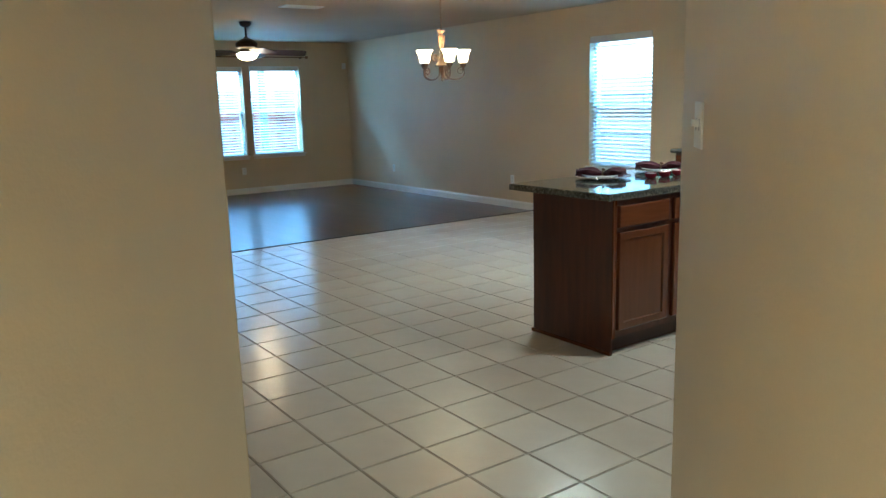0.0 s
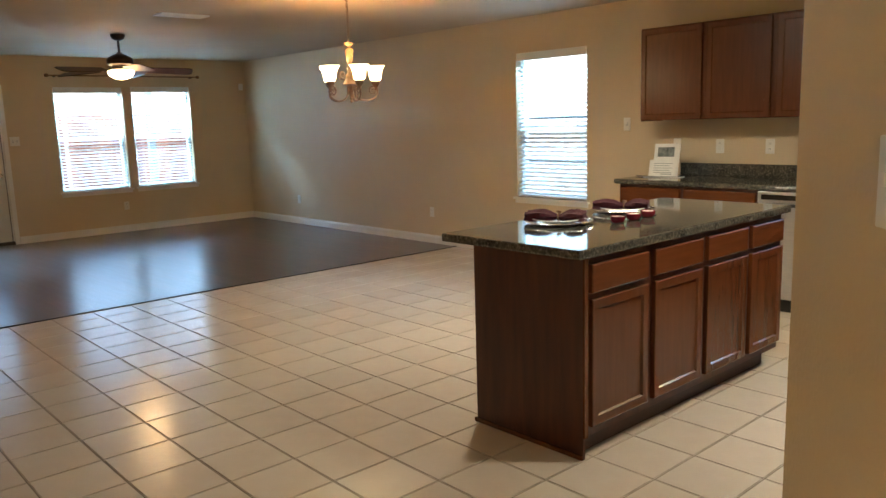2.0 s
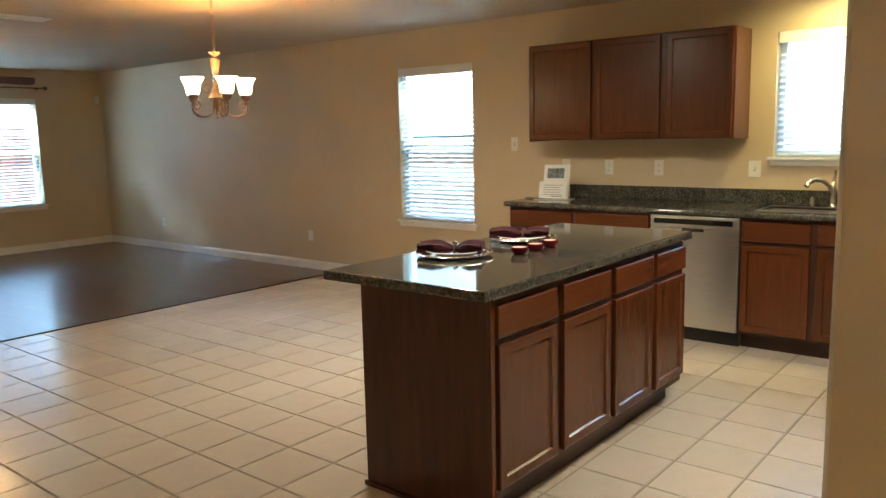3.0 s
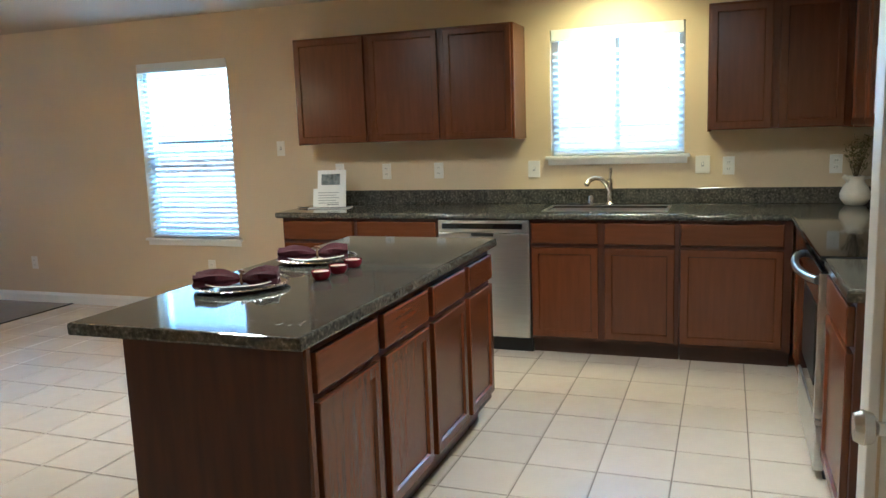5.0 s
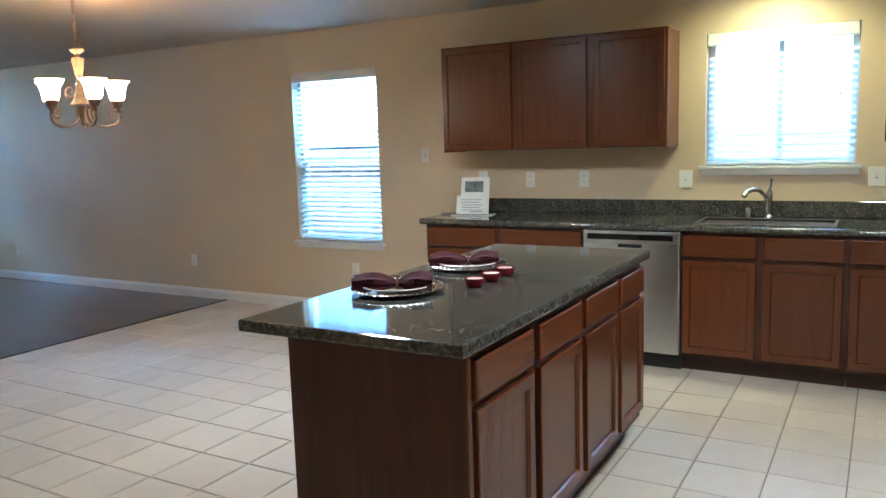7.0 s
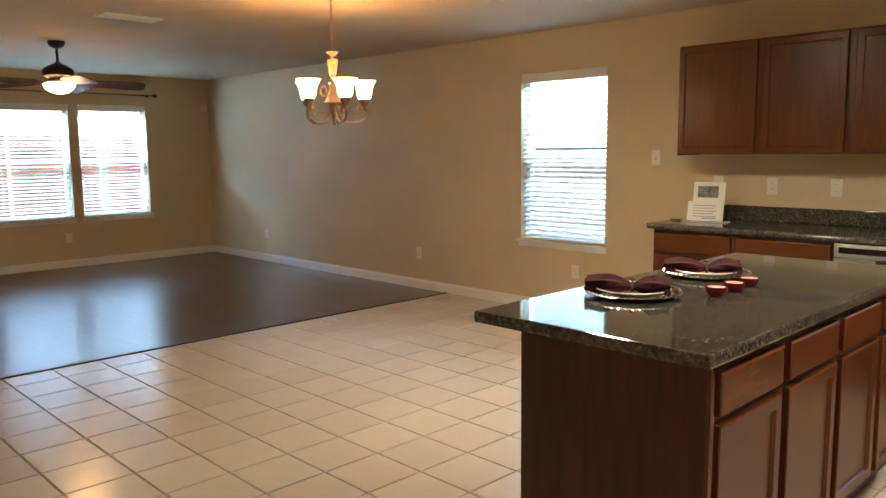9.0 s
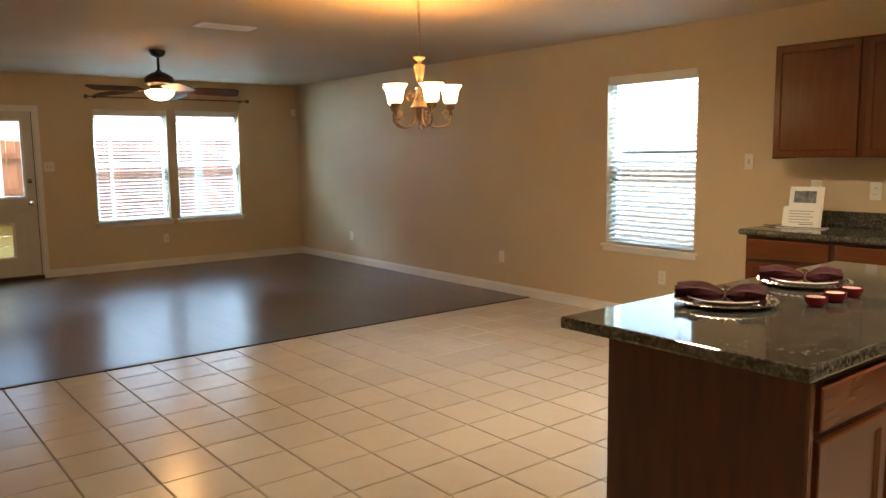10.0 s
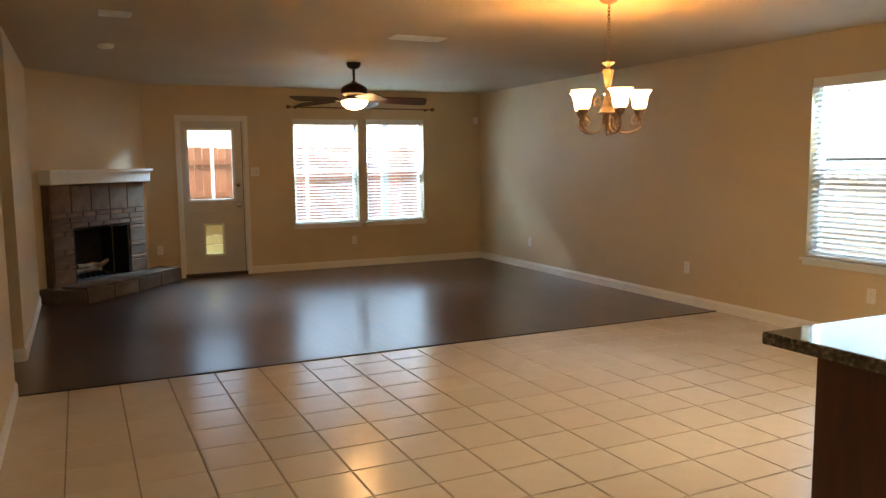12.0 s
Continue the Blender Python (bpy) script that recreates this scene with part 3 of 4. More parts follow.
# ---- ceiling fixtures ----
def chandelier():
    top = thing("chandelier", pose(CHX, CHY, CEIL - 0.002) @ Matrix.Diagonal((0.945, 0.945, 0.945, 1)), "bronze five-light chandelier with glowing frosted bell shades", "chandelier")
    lathe("canopy", BRONZE, top, [(0.065, -0.001), (0.066, -0.008), (0.05, -0.022), (0.016, -0.034), (0.001, -0.036)], 24)
    bm = bmesh.new()
    n = 16
    for k in range(n):
        z = -0.045 - k * (0.372 / n)
        pts = [(0.009 * math.cos(2 * math.pi * j / 10), 0, 0.017 * math.sin(2 * math.pi * j / 10)) for j in range(11)]
        m = pose(0, 0, z, 0, 0, 90 * (k % 2) + 20)
        add_tube(bm, [m @ Vector(p) for p in pts], 0.0022, 5)
    obj("chain", bm, BRONZE, top, smooth=True)
    low = pose(0, 0, -0.018)
    lathe("top_cup", STONEWARE, top, [(0.004, -0.40), (0.012, -0.415), (0.042, -0.418), (0.040, -0.425), (0.015, -0.445), (0.012, -0.462), (0.004, -0.466)], 20, pose(0, 0, 0.012))
    lathe("vase", STONEWARE, top, [(0.012, -0.462), (0.035, -0.466), (0.037, -0.475), (0.028, -0.53), (0.020, -0.575), (0.014, -0.58)], 20, pose(0, 0, 0.012))
    lathe("bell", STONEWARE, top, [(0.014, -0.545), (0.02, -0.60), (0.030, -0.65), (0.052, -0.70), (0.068, -0.715), (0.066, -0.722), (0.025, -0.726)], 20, low)
    lathe("finial", BRONZE, top, [(0.025, -0.722), (0.030, -0.745), (0.020, -0.78), (0.011, -0.82), (0.014, -0.83), (0.006, -0.842), (0.012, -0.855), (0.001, -0.868)], 16, low)
    for a in CHANDELIER_ANGLES:
        arm = new("arm")
        arm.parent = top
        arm.matrix_basis = low @ pose(0, 0, 0, 0, 0, a)
        bm = bmesh.new()
        path = []
        for k in range(23):
            f = math.pi * 1.0 + math.pi * 1.08 * k / 22
            path.append((0.125 + 0.092 * math.cos(f), 0, -0.785 + 0.066 * math.sin(f)))
        path.insert(0, (0.030, 0, -0.73))
        add_tube(bm, path, 0.007, 7)
        scroll = []
        for k in range(30):
            f = 2 * math.pi * 1.4 * k / 29
            r = 0.040 * (1 - 0.75 * k / 29)
            scroll.append((0.180 + r * math.cos(math.pi * 0.05 + f), 0, -0.772 + r * math.sin(math.pi * 0.05 + f)))
        add_tube(bm, scroll, 0.005, 6, 0.003)
        up = []
        for k in range(24):
            f = 2 * math.pi * 1.2 * k / 23
            r = 0.042 * (1 - 0.7 * k / 23)
            up.append((0.075 + r * math.cos(math.pi + f), 0, -0.64 + r * math.sin(math.pi + f)))
        add_tube(bm, up, 0.0055, 6, 0.003)
        obj("scroll", bm, BRONZE, arm, smooth=True)
        lathe("socket_cup", BRONZE, arm, [(0.006, -0.80), (0.012, -0.775), (0.022, -0.765), (0.034, -0.745), (0.036, -0.728), (0.020, -0.724)], 16, pose(0.205, 0, 0.03))
        lathe("shade", SHADE, arm, [(0.022, -0.702), (0.045, -0.698), (0.053, -0.68), (0.058, -0.64), (0.066, -0.605), (0.082, -0.578), (0.092, -0.570),
                                    (0.089, -0.571), (0.078, -0.583), (0.062, -0.61), (0.054, -0.64), (0.049, -0.68), (0.041, -0.694), (0.022, -0.697)], 24, pose(0.205, 0, -0.062) @ Matrix.Diagonal((0.9, 0.9, 0.9, 1)))
    return top


def ceiling_fan():
    top = thing("ceiling_fan", pose(FANX, FANY, CEIL) @ Matrix.Diagonal((0.96, 0.96, 0.91, 1)), "dark bronze five-blade ceiling fan with a glowing dome light", "ceiling fan")
    lathe("canopy", FANMETAL, top, [(0.075, -0.001), (0.076, -0.02), (0.065, -0.05), (0.03, -0.072), (0.014, -0.075)], 24)
    lathe("downrod", FANMETAL, top, [(0.013, -0.07), (0.013, -0.20), (0.028, -0.205), (0.03, -0.225)], 14)
    lathe("motor", FANMETAL, top, [(0.03, -0.215), (0.07, -0.232), (0.12, -0.262), (0.138, -0.285), (0.138, -0.335), (0.12, -0.35), (0.095, -0.362), (0.09, -0.39), (0.11, -0.395), (0.11, -0.402)], 28)
    lathe("light_dome", DOME, top, [(0.115, -0.402), (0.138, -0.408), (0.135, -0.435), (0.115, -0.468), (0.075, -0.495), (0.03, -0.508), (0.001, -0.51)], 28)
    for k in range(5):
        a = FAN_A + 72 * k
        bl = new("blade_arm")
        bl.parent = top
        bl.matrix_basis = pose(0, 0, -0.392, 0, 0, a) @ pose(0, 0, 0, -19, 2.5)
        bm = bmesh.new()
        out = [(0.20, -0.055), (0.30, -0.066), (0.62, -0.082), (0.715, -0.082), (0.75, -0.062), (0.757, 0.0), (0.75, 0.055), (0.715, 0.074), (0.62, 0.078), (0.30, 0.066), (0.20, 0.055)]
        add_prism(bm, out, -0.004, 0.004)
        obj("blade", bm, BLADE, bl, Matrix.Diagonal((1, 1.15, 1, 1)))
        box("blade_iron", FANMETAL, bl, 0.09, 0.26, -0.018, 0.018, -0.012, -0.004, 0.003)


chandelier()
ceiling_fan()


def can_light(x, y, label):
    top = thing("recessed_light", pose(x, y, CEIL), label, "recessed light", "recessed ceiling lights")
    lathe("ring", VINYL, top, [(0.06, -0.001), (0.095, -0.001), (0.093, -0.008), (0.066, -0.012), (0.06, -0.006)], 24)
    lathe("lens", BULB, top, [(0.06, -0.002), (0.001, -0.004)], 24)


can_light(6.26, 2.75, "lit recessed ceiling light above the sink")
# Fittings made up to go with the kitchen fill spots.
for cx, cy in KITCHEN_FILLS:
    can_light(cx, cy, "added unseen recessed light that brightens the kitchen")
# Fitting made up for the added hall fill; never in view.
can_light(-0.75, -0.25, "added unseen hall light standing in for daylight")


# ---- cabinets ----
def panel_door(name, parent, x0, x1, z0, z1, y=0.0, rim=0.052, mat=None):
    """A framed door with a recessed panel; its front looks along local -y."""
    bm = bmesh.new()
    add_box(bm, x0, x1, y - 0.020, y, z0, z1)
    bm.faces.ensure_lookup_table()
    front = [f for f in bm.faces if f.calc_center_median().y < y - 0.0199]
    bmesh.ops.inset_region(bm, faces=front, thickness=0.006, depth=0.0)
    for f in front:
        for v in f.verts:
            v.co.y -= 0.003
    bmesh.ops.inset_region(bm, faces=front, thickness=rim, depth=0.0)
    bmesh.ops.inset_region(bm, faces=front, thickness=0.008, depth=0.0)
    for f in front:
        for v in f.verts:
            v.co.y += 0.010
    return obj(name, bm, mat or WOODV, parent)


def drawer_front(parent, x0, x1, z0, z1, y=0.0):
    bm = bmesh.new()
    add_box(bm, x0, x1, y - 0.020, y, z0, z1)
    bm.faces.ensure_lookup_table()
    front = [f for f in bm.faces if f.calc_center_median().y < y - 0.0199]
    bmesh.ops.inset_region(bm, faces=front, thickness=0.009, depth=0.0)
    for f in front:
        for v in f.verts:
            v.co.y -= 0.004
    return obj("drawer_front", bm, WOODH, parent)


def base_cabinet(name, m, w, fronts, label, depth=0.585, drawers=True, door_z=(0.125, 0.70), drawer_z=(0.725, 0.855)):
    top = thing(name, m, label, "cabinet", "kitchen base cabinets")
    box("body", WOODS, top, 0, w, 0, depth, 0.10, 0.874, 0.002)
    box("toe_kick", KICK, top, 0.002, w - 0.002, 0.065, depth, 0.001, 0.099, 0.001)
    for a, b in fronts:
        panel_door("door", top, a, b, door_z[0], door_z[1])
        if drawers:
            drawer_front(top, a, b, drawer_z[0], drawer_z[1])
    return top


def wall_cabinet(m, w, h, fronts, label, depth=0.31):
    top = thing("wall_cabinet", m, label, "cabinet", "kitchen wall cabinets")
    bm = bmesh.new()
    add_box(bm, 0, w, 0, depth, 0.008, h, 0.002)
    add_box(bm, 0, 0.018, -0.001, depth, 0, 0.01)
    add_box(bm, w - 0.018, w, -0.001, depth, 0, 0.01)
    obj("body", bm, WOODV, top)
    for a, b in fronts:
        panel_door("door", top, a, b, 0.012, h - 0.012)
    return top


# kitchen island
isl = thing("kitchen_island", pose(3.176, 3.143, 0), "cherry wood kitchen island with drawers and dark granite top", "kitchen island")
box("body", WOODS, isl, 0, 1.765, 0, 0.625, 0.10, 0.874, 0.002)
box("toe_kick", KICK, isl, 0.004, 1.715, 0.06, 0.62, 0.001, 0.099, 0.001)
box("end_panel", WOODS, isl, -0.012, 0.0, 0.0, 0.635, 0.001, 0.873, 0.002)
box("corner_trim", WOODV, isl, -0.016, 0.008, -0.012, 0.0, 0.10, 0.873, 0.002)
box("base_shoe", WOODV, isl, -0.024, -0.012, 0.0, 0.645, 0.001, 0.022, 0.004)
for a, b in ((0.022, 0.430), (0.484, 0.893), (0.945, 1.342), (1.395, 1.752)):
    panel_door("door", isl, a, b, 0.145, 0.695)
    drawer_front(isl, a, b, 0.722, 0.842)
bm = bmesh.new()
add_box(bm, -0.086, 1.798, -0.040, 0.775, 0.875, 0.915, 0.009)
obj("granite_top", bm, GRANITE, isl)

# east run; local x runs towards the south
XB = 6.07
base_cabinet("base_cabinet", pose(XB, 5.005, 0, 0, 0, -90), 1.18, ((0.012, 0.56), (0.595, 1.168)), "cherry wood base cabinet with two drawers and doors")
base_cabinet("base_cabinet", pose(XB, 3.205, 0, 0, 0, -90), 0.905, ((0.012, 0.427), (0.468, 0.88)), "cherry wood sink base cabinet with two doors")
base_cabinet("base_cabinet", pose(XB, 2.298, 0, 0, 0, -90), 0.615, ((0.008, 0.568),), "cherry wood base cabinet with one wide door")


def dishwasher():
    top = thing("dishwasher", pose(XB, 3.824, 0, 0, 0, -90), "stainless steel dishwasher built in under the counter", "dishwasher")
    box("tub", BLACK, top, 0.004, 0.622, 0.002, 0.58, 0.09, 0.872, 0.002)
    box("door_panel", STEEL, top, 0.008, 0.615, -0.028, 0.0, 0.105, 0.785, 0.006)
    box("control_strip", STEEL, top, 0.008, 0.615, -0.028, 0.0, 0.788, 0.868, 0.006)
    box("control_glass", BLACKGLASS, top, 0.035, 0.575, -0.0305, -0.026, 0.812, 0.848, 0.002)
    bm = bmesh.new()
    add_prism(bm, [(0.235 + 0.15 * k / 12, -0.030 - 0.004 * math.sin(math.pi * k / 12)) for k in range(13)] + [(0.385, -0.026), (0.235, -0.026)], 0.765, 0.786)
    obj("pocket_handle", bm, BLACK, top)
    box("kick_plate", BLACK, top, 0.006, 0.617, 0.03, 0.06, 0.002, 0.10, 0.002)


dishwasher()


def countertop():
    top = thing("countertop", pose(0, 0, 0.875), "polished dark speckled granite countertop with backsplash", "countertop")
    bm = bmesh.new()
    sx0, sx1, sy0, sy1 = 6.165, 6.50, 2.387, 3.136
    xf = 6.04
    for b in ((xf, XE - 0.002, sy1, 5.03), (xf, XE - 0.002, 1.686, sy0), (xf, sx0, sy0, sy1), (sx1, XE - 0.002, sy0, sy1), (5.36, XE - 0.002, 1.052, 1.686)):
        add_box(bm, *b, 0, 0.04)
    bmesh.ops.remove_doubles(bm, verts=bm.verts[:], dist=0.0005)
    obj("slab", bm, GRANITE, top)
    bm = bmesh.new()
    add_tube(bm, [(xf, 5.03, 0.020), (xf, 1.686, 0.020)], 0.0195, 10)
    add_tube(bm, [(xf, 1.686, 0.020), (5.36, 1.686, 0.020)], 0.0195, 10)
    add_tube(bm, [(xf, 5.03, 0.020), (XE - 0.002, 5.03, 0.020)], 0.0195, 10)
    obj("rounded_edge", bm, GRANITE, top, smooth=True)
    box("end_slab", GRANITE, top, 3.97, 4.58, 1.052, 1.686, 0, 0.04, 0.009)
    bm = bmesh.new()
    add_box(bm, XE - 0.022, XE - 0.001, 1.074, 4.79, 0.0405, 0.142, 0.003)
    add_box(bm, 5.36, XE - 0.022, 1.051, 1.073, 0.0405, 0.142, 0.003)
    add_box(bm, 3.97, 4.58, 1.051, 1.073, 0.0405, 0.142, 0.003)
    obj("backsplash", bm, GRANITE, top)
    bm = bmesh.new()
    d = 0.17
    for y0, y1 in ((sy0, 2.75), (2.77, sy1)):
        add_box(bm, sx0, sx1, y0, y1, -d, -d + 0.004)
        add_box(bm, sx0, sx0 + 0.004, y0, y1, -d, 0.024)
        add_box(bm, sx1 - 0.004, sx1, y0, y1, -d, 0.024)
        add_box(bm, sx0, sx1, y0, y0 + 0.004, -d, 0.024)
        add_box(bm, sx0, sx1, y1 - 0.004, y1, -d, 0.024)
    add_box(bm, sx0, sx1, 2.75, 2.77, -0.03, 0.022)
    obj("steel_sink", bm, STEEL, top)
    bm = bmesh.new()
    for b in ((sx0 - 0.012, sx0 + 0.004, sy0 - 0.012, sy1 + 0.012), (sx1 - 0.004, sx1 + 0.012, sy0 - 0.012, sy1 + 0.012), (sx0 + 0.004, sx1 - 0.004, sy0 - 0.012, sy0 + 0.004), (sx0 + 0.004, sx1 - 0.004, sy1 - 0.004, sy1 + 0.012)):
        add_box(bm, *b, 0.0405, 0.0435)
    obj("sink_rim", bm, STEEL, top)


countertop()


def faucet():
    top = thing("kitchen_faucet", pose(6.586, 2.779, 0.916), "brushed nickel kitchen faucet with an arched spout", "faucet")
    lathe("base", NICKEL, top, [(0.03, 0), (0.03, 0.006), (0.022, 0.015), (0.020, 0.13), (0.023, 0.15), (0.018, 0.17), (0.001, 0.178)], 18)
    bm = bmesh.new()
    pts = [(-0.004, 0.0, 0.08), (-0.03, 0.02, 0.14), (-0.07, 0.05, 0.178), (-0.12, 0.085, 0.185), (-0.16, 0.11, 0.172), (-0.185, 0.125, 0.145)]
    add_tube(bm, pts, 0.014, 12, 0.017)
    obj("spout", bm, NICKEL, top, smooth=True)
    bm = bmesh.new()
    add_tube(bm, [(0, 0, 0.17), (0.004, -0.004, 0.20), (0.002, -0.008, 0.245)], 0.009, 10, 0.012)
    obj("lever", bm, NICKEL, top, smooth=True)
    disp = lathe("soap_dispenser", NICKEL, None, [(0.02, 0), (0.02, 0.045), (0.017, 0.06), (0.001, 0.064)], 16, pose(6.567, 2.899, 0.916))
    tagged(disp, "short brushed nickel air gap cap beside the faucet", "air gap")
    stopper = lathe("sink_stopper", BLACK, None, [(0.04, 0), (0.042, 0.006), (0.02, 0.014), (0.001, 0.016)], 18, pose(6.541, 3.018, 0.916))
    tagged(stopper, "small black rubber sink stopper on the counter", "sink stopper")


faucet()

# east wall cabinets
wall_cabinet(pose(6.345, 4.997, 1.375, 0, 0, -90), 1.635, 0.752, ((0.012, 0.558), (0.600, 1.108), (1.155, 1.622)), "cherry wood wall cabinet with three panel doors")
wall_cabinet(pose(6.345, 2.160, 1.382, 0, 0, -90), 0.79, 0.752, ((0.010, 0.356), (0.396, 0.742)), "cherry wood wall cabinet with two panel doors")
# south run; local x runs towards the west
wall_cabinet(pose(6.34, 1.365, 1.382, 0, 0, 180), 0.985, 0.752, ((0.04, 0.50), (0.51, 0.97)), "cherry wood corner wall cabinet")
wall_cabinet(pose(5.347, 1.365, 1.855, 0, 0, 180), 0.762, 0.279, ((0.01, 0.375), (0.385, 0.752)), "short cherry wood cabinet above the microwave")
wall_cabinet(pose(4.582, 1.365, 1.382, 0, 0, 180), 0.575, 0.752, ((0.012, 0.563),), "cherry wood wall cabinet with one door")
base_cabinet("base_cabinet", pose(6.065, 1.655, 0, 0, 0, 180), 0.715, ((0.1, 0.69),), "cherry wood corner base cabinet")
base_cabinet("base_cabinet", pose(4.582, 1.655, 0, 0, 0, 180), 0.60, ((0.03, 0.57),), "cherry wood end base cabinet with drawer")


def cooker():
    top = thing("range", pose(5.347, 1.655, 0, 0, 0, 180), "black and stainless steel electric range with glass cooktop", "range")
    w = 0.76
    box("body", BLACK, top, 0.002, w - 0.002, 0.0, 0.60, 0.03, 0.90, 0.003)
    box("cooktop", BLACKGLASS, top, 0.001, w - 0.001, -0.045, 0.60, 0.9005, 0.920, 0.005)
    box("oven_door", BLACKGLASS, top, 0.004, w - 0.004, -0.038, -0.001, 0.26, 0.86, 0.006)
    box("door_edge_trim", STEEL, top, 0.004, w - 0.004, -0.044, -0.002, 0.235, 0.258, 0.003)
    box("side_trim", STEEL, top, w - 0.012, w - 0.001, -0.046, -0.002, 0.262, 0.85, 0.003)
    box("drawer_panel", STEEL, top, 0.004, w - 0.004, -0.040, -0.001, 0.045, 0.230, 0.006)
    box("oven_window", BLACK, top, 0.13, w - 0.13, -0.041, -0.037, 0.36, 0.70, 0.002)
    bm = bmesh.new()
    add_tube(bm, [(0.05 + 0.66 * k / 12, -0.045 - 0.055 * math.sin(math.pi * k / 12) ** 0.6, 0.815) for k in range(13)], 0.017, 10)
    obj("handle", bm, STEEL, top, smooth=True)
    box("foot", BLACK, top, 0.03, 0.08, 0.0, 0.05, 0.001, 0.032, 0.002)
    box("foot", BLACK, top, w - 0.08, w - 0.03, 0.0, 0.05, 0.001, 0.032, 0.002)


def microwave():
    top = thing("microwave_oven", pose(5.345, 1.39, 1.420, 0, 0, 180), "stainless steel over-the-range microwave oven", "microwave")
    w = 0.757
    box("case", BLACK, top, 0, w, 0, 0.38, 0, 0.432, 0.003)
    box("door", BLACKGLASS, top, 0.002, 0.56, -0.03, -0.001, 0.03, 0.33, 0.006)
    box("top_trim", STEEL, top, 0.002, w - 0.002, -0.032, -0.001, 0.334, 0.43, 0.006)
    box("side_trim", STEEL, top, 0.0, 0.03, -0.034, -0.029, 0.03, 0.33, 0.002)
    box("keypad", BLACKGLASS, top, 0.564, w - 0.002, -0.030, -0.001, 0.03, 0.33, 0.004)
    box("base_trim", STEEL, top, 0.002, w - 0.002, -0.031, -0.001, 0.002, 0.028, 0.003)
    bm = bmesh.new()
    add_tube(bm, [(0.53, -0.034 - 0.045 * math.sin(math.pi * k / 10) ** 0.6, 0.05 + 0.27 * k / 10) for k in range(11)], 0.011, 10)
    obj("handle", bm, STEEL, top, smooth=True)


cooker()
microwave()


# ---- table settings and small kitchen things ----
def setting(x, y, turn, k):
    ch = lathe("charger_plate", SILVER, None, [(0.001, 0.001), (0.10, 0.001), (0.125, 0.006), (0.165, 0.012), (0.172, 0.014), (0.166, 0.0165), (0.125, 0.010), (0.10, 0.005), (0.001, 0.005)], 40, pose(x, y, 0.9155))
    tagged(ch, "shiny silver charger plate with a beaded rim", "plate", "charger plates on the island")
    bm = bmesh.new()
    for j in range(44):
        a = 2 * math.pi * j / 44
        bmesh.ops.create_icosphere(bm, subdivisions=1, radius=0.0065, matrix=Matrix.Translation((0.166 * math.cos(a), 0.166 * math.sin(a), 0.016)))
    obj("beaded_rim", bm, SILVER, ch, smooth=True)
    pl = lathe("dinner_plate", PORCELAIN, None, [(0.001, 0.0), (0.075, 0.0), (0.09, 0.004), (0.125, 0.016), (0.134, 0.019), (0.130, 0.022), (0.09, 0.010), (0.07, 0.006), (0.001, 0.006)], 40, pose(x, y, 0.9212))
    tagged(pl, "white porcelain dinner plate on a silver charger", "plate", "dinner plates on the island")
    nap = thing("napkin", pose(x, y, 0.9285, 0, 0, turn), "burgundy cloth napkin gathered through a ring", "napkin", "burgundy napkins on the plates")
    rnd = random.Random(7 + k)
    for sgn, ln in ((1, 0.13), (-1, 0.165)):
        bm = bmesh.new()
        rows = []
        for i in range(9):
            f = i / 8
            wd = 0.016 + (0.062 * math.sin(min(1, f * 1.25) * math.pi * 0.62)) * (1.0 if sgn > 0 else 0.8 - 0.35 * max(0, f - 0.6))
            hh = 0.012 + 0.024 * math.sin(min(1, f * 1.2) * math.pi * 0.75)
            ring = []
            for j in range(18):
                a = 2 * math.pi * j / 18
                fold = 1 + 0.34 * math.sin(a * 5 + f * 3 + rnd.random() * 0.5) * min(1, 0.4 + f)
                ring.append(bm.verts.new((sgn * f * ln, wd * math.cos(a) * fold, max(0.001, 0.014 + hh * math.sin(a) * fold * (1.0 if math.sin(a) > 0 else 0.6)))))
            rows.append(ring)
        for r0, r1 in zip(rows, rows[1:]):
            for j in range(18):
                bm.faces.new((r0[j], r0[(j + 1) % 18], r1[(j + 1) % 18], r1[j]))
        bm.faces.new(rows[0][::-1])
        bm.faces.new(rows[-1])
        obj("fold", bm, BURGUNDY, nap, smooth=True)
    bm = bmesh.new()
    add_tube(bm, [(0, 0.026 * math.cos(2 * math.pi * j / 20), 0.018 + 0.022 * math.sin(2 * math.pi * j / 20)) for j in range(21)], 0.005, 6)
    for j in range(7):
        bmesh.ops.create_icosphere(bm, subdivisions=1, radius=0.007, matrix=Matrix.Translation((0.008 * math.cos(j * 2.2), 0.012 * math.sin(j * 2.2), 0.042 + 0.002 * (j % 3))))
    obj("napkin_ring", bm, BRONZE, nap, smooth=True)


setting(3.672, 3.687, -62, 0)
setting(4.235, 3.692, -62, 1)
for k, (x, y) in enumerate(((3.845, 3.458), (3.970, 3.452), (4.104, 3.456))):
    c = lathe("candle_holder", REDGLASS, None, [(0.022, 0), (0.030, 0.004), (0.037, 0.018), (0.039, 0.034), (0.036, 0.034), (0.033, 0.026), (0.001, 0.026)], 24, pose(x, y, 0.9155))
    tagged(c, "small red glass tealight holder on granite", "candle holder", "red candle holders on the island")
    lathe("wax", WAX, c, [(0.031, 0.0265), (0.030, 0.032), (0.001, 0.031)], 20)


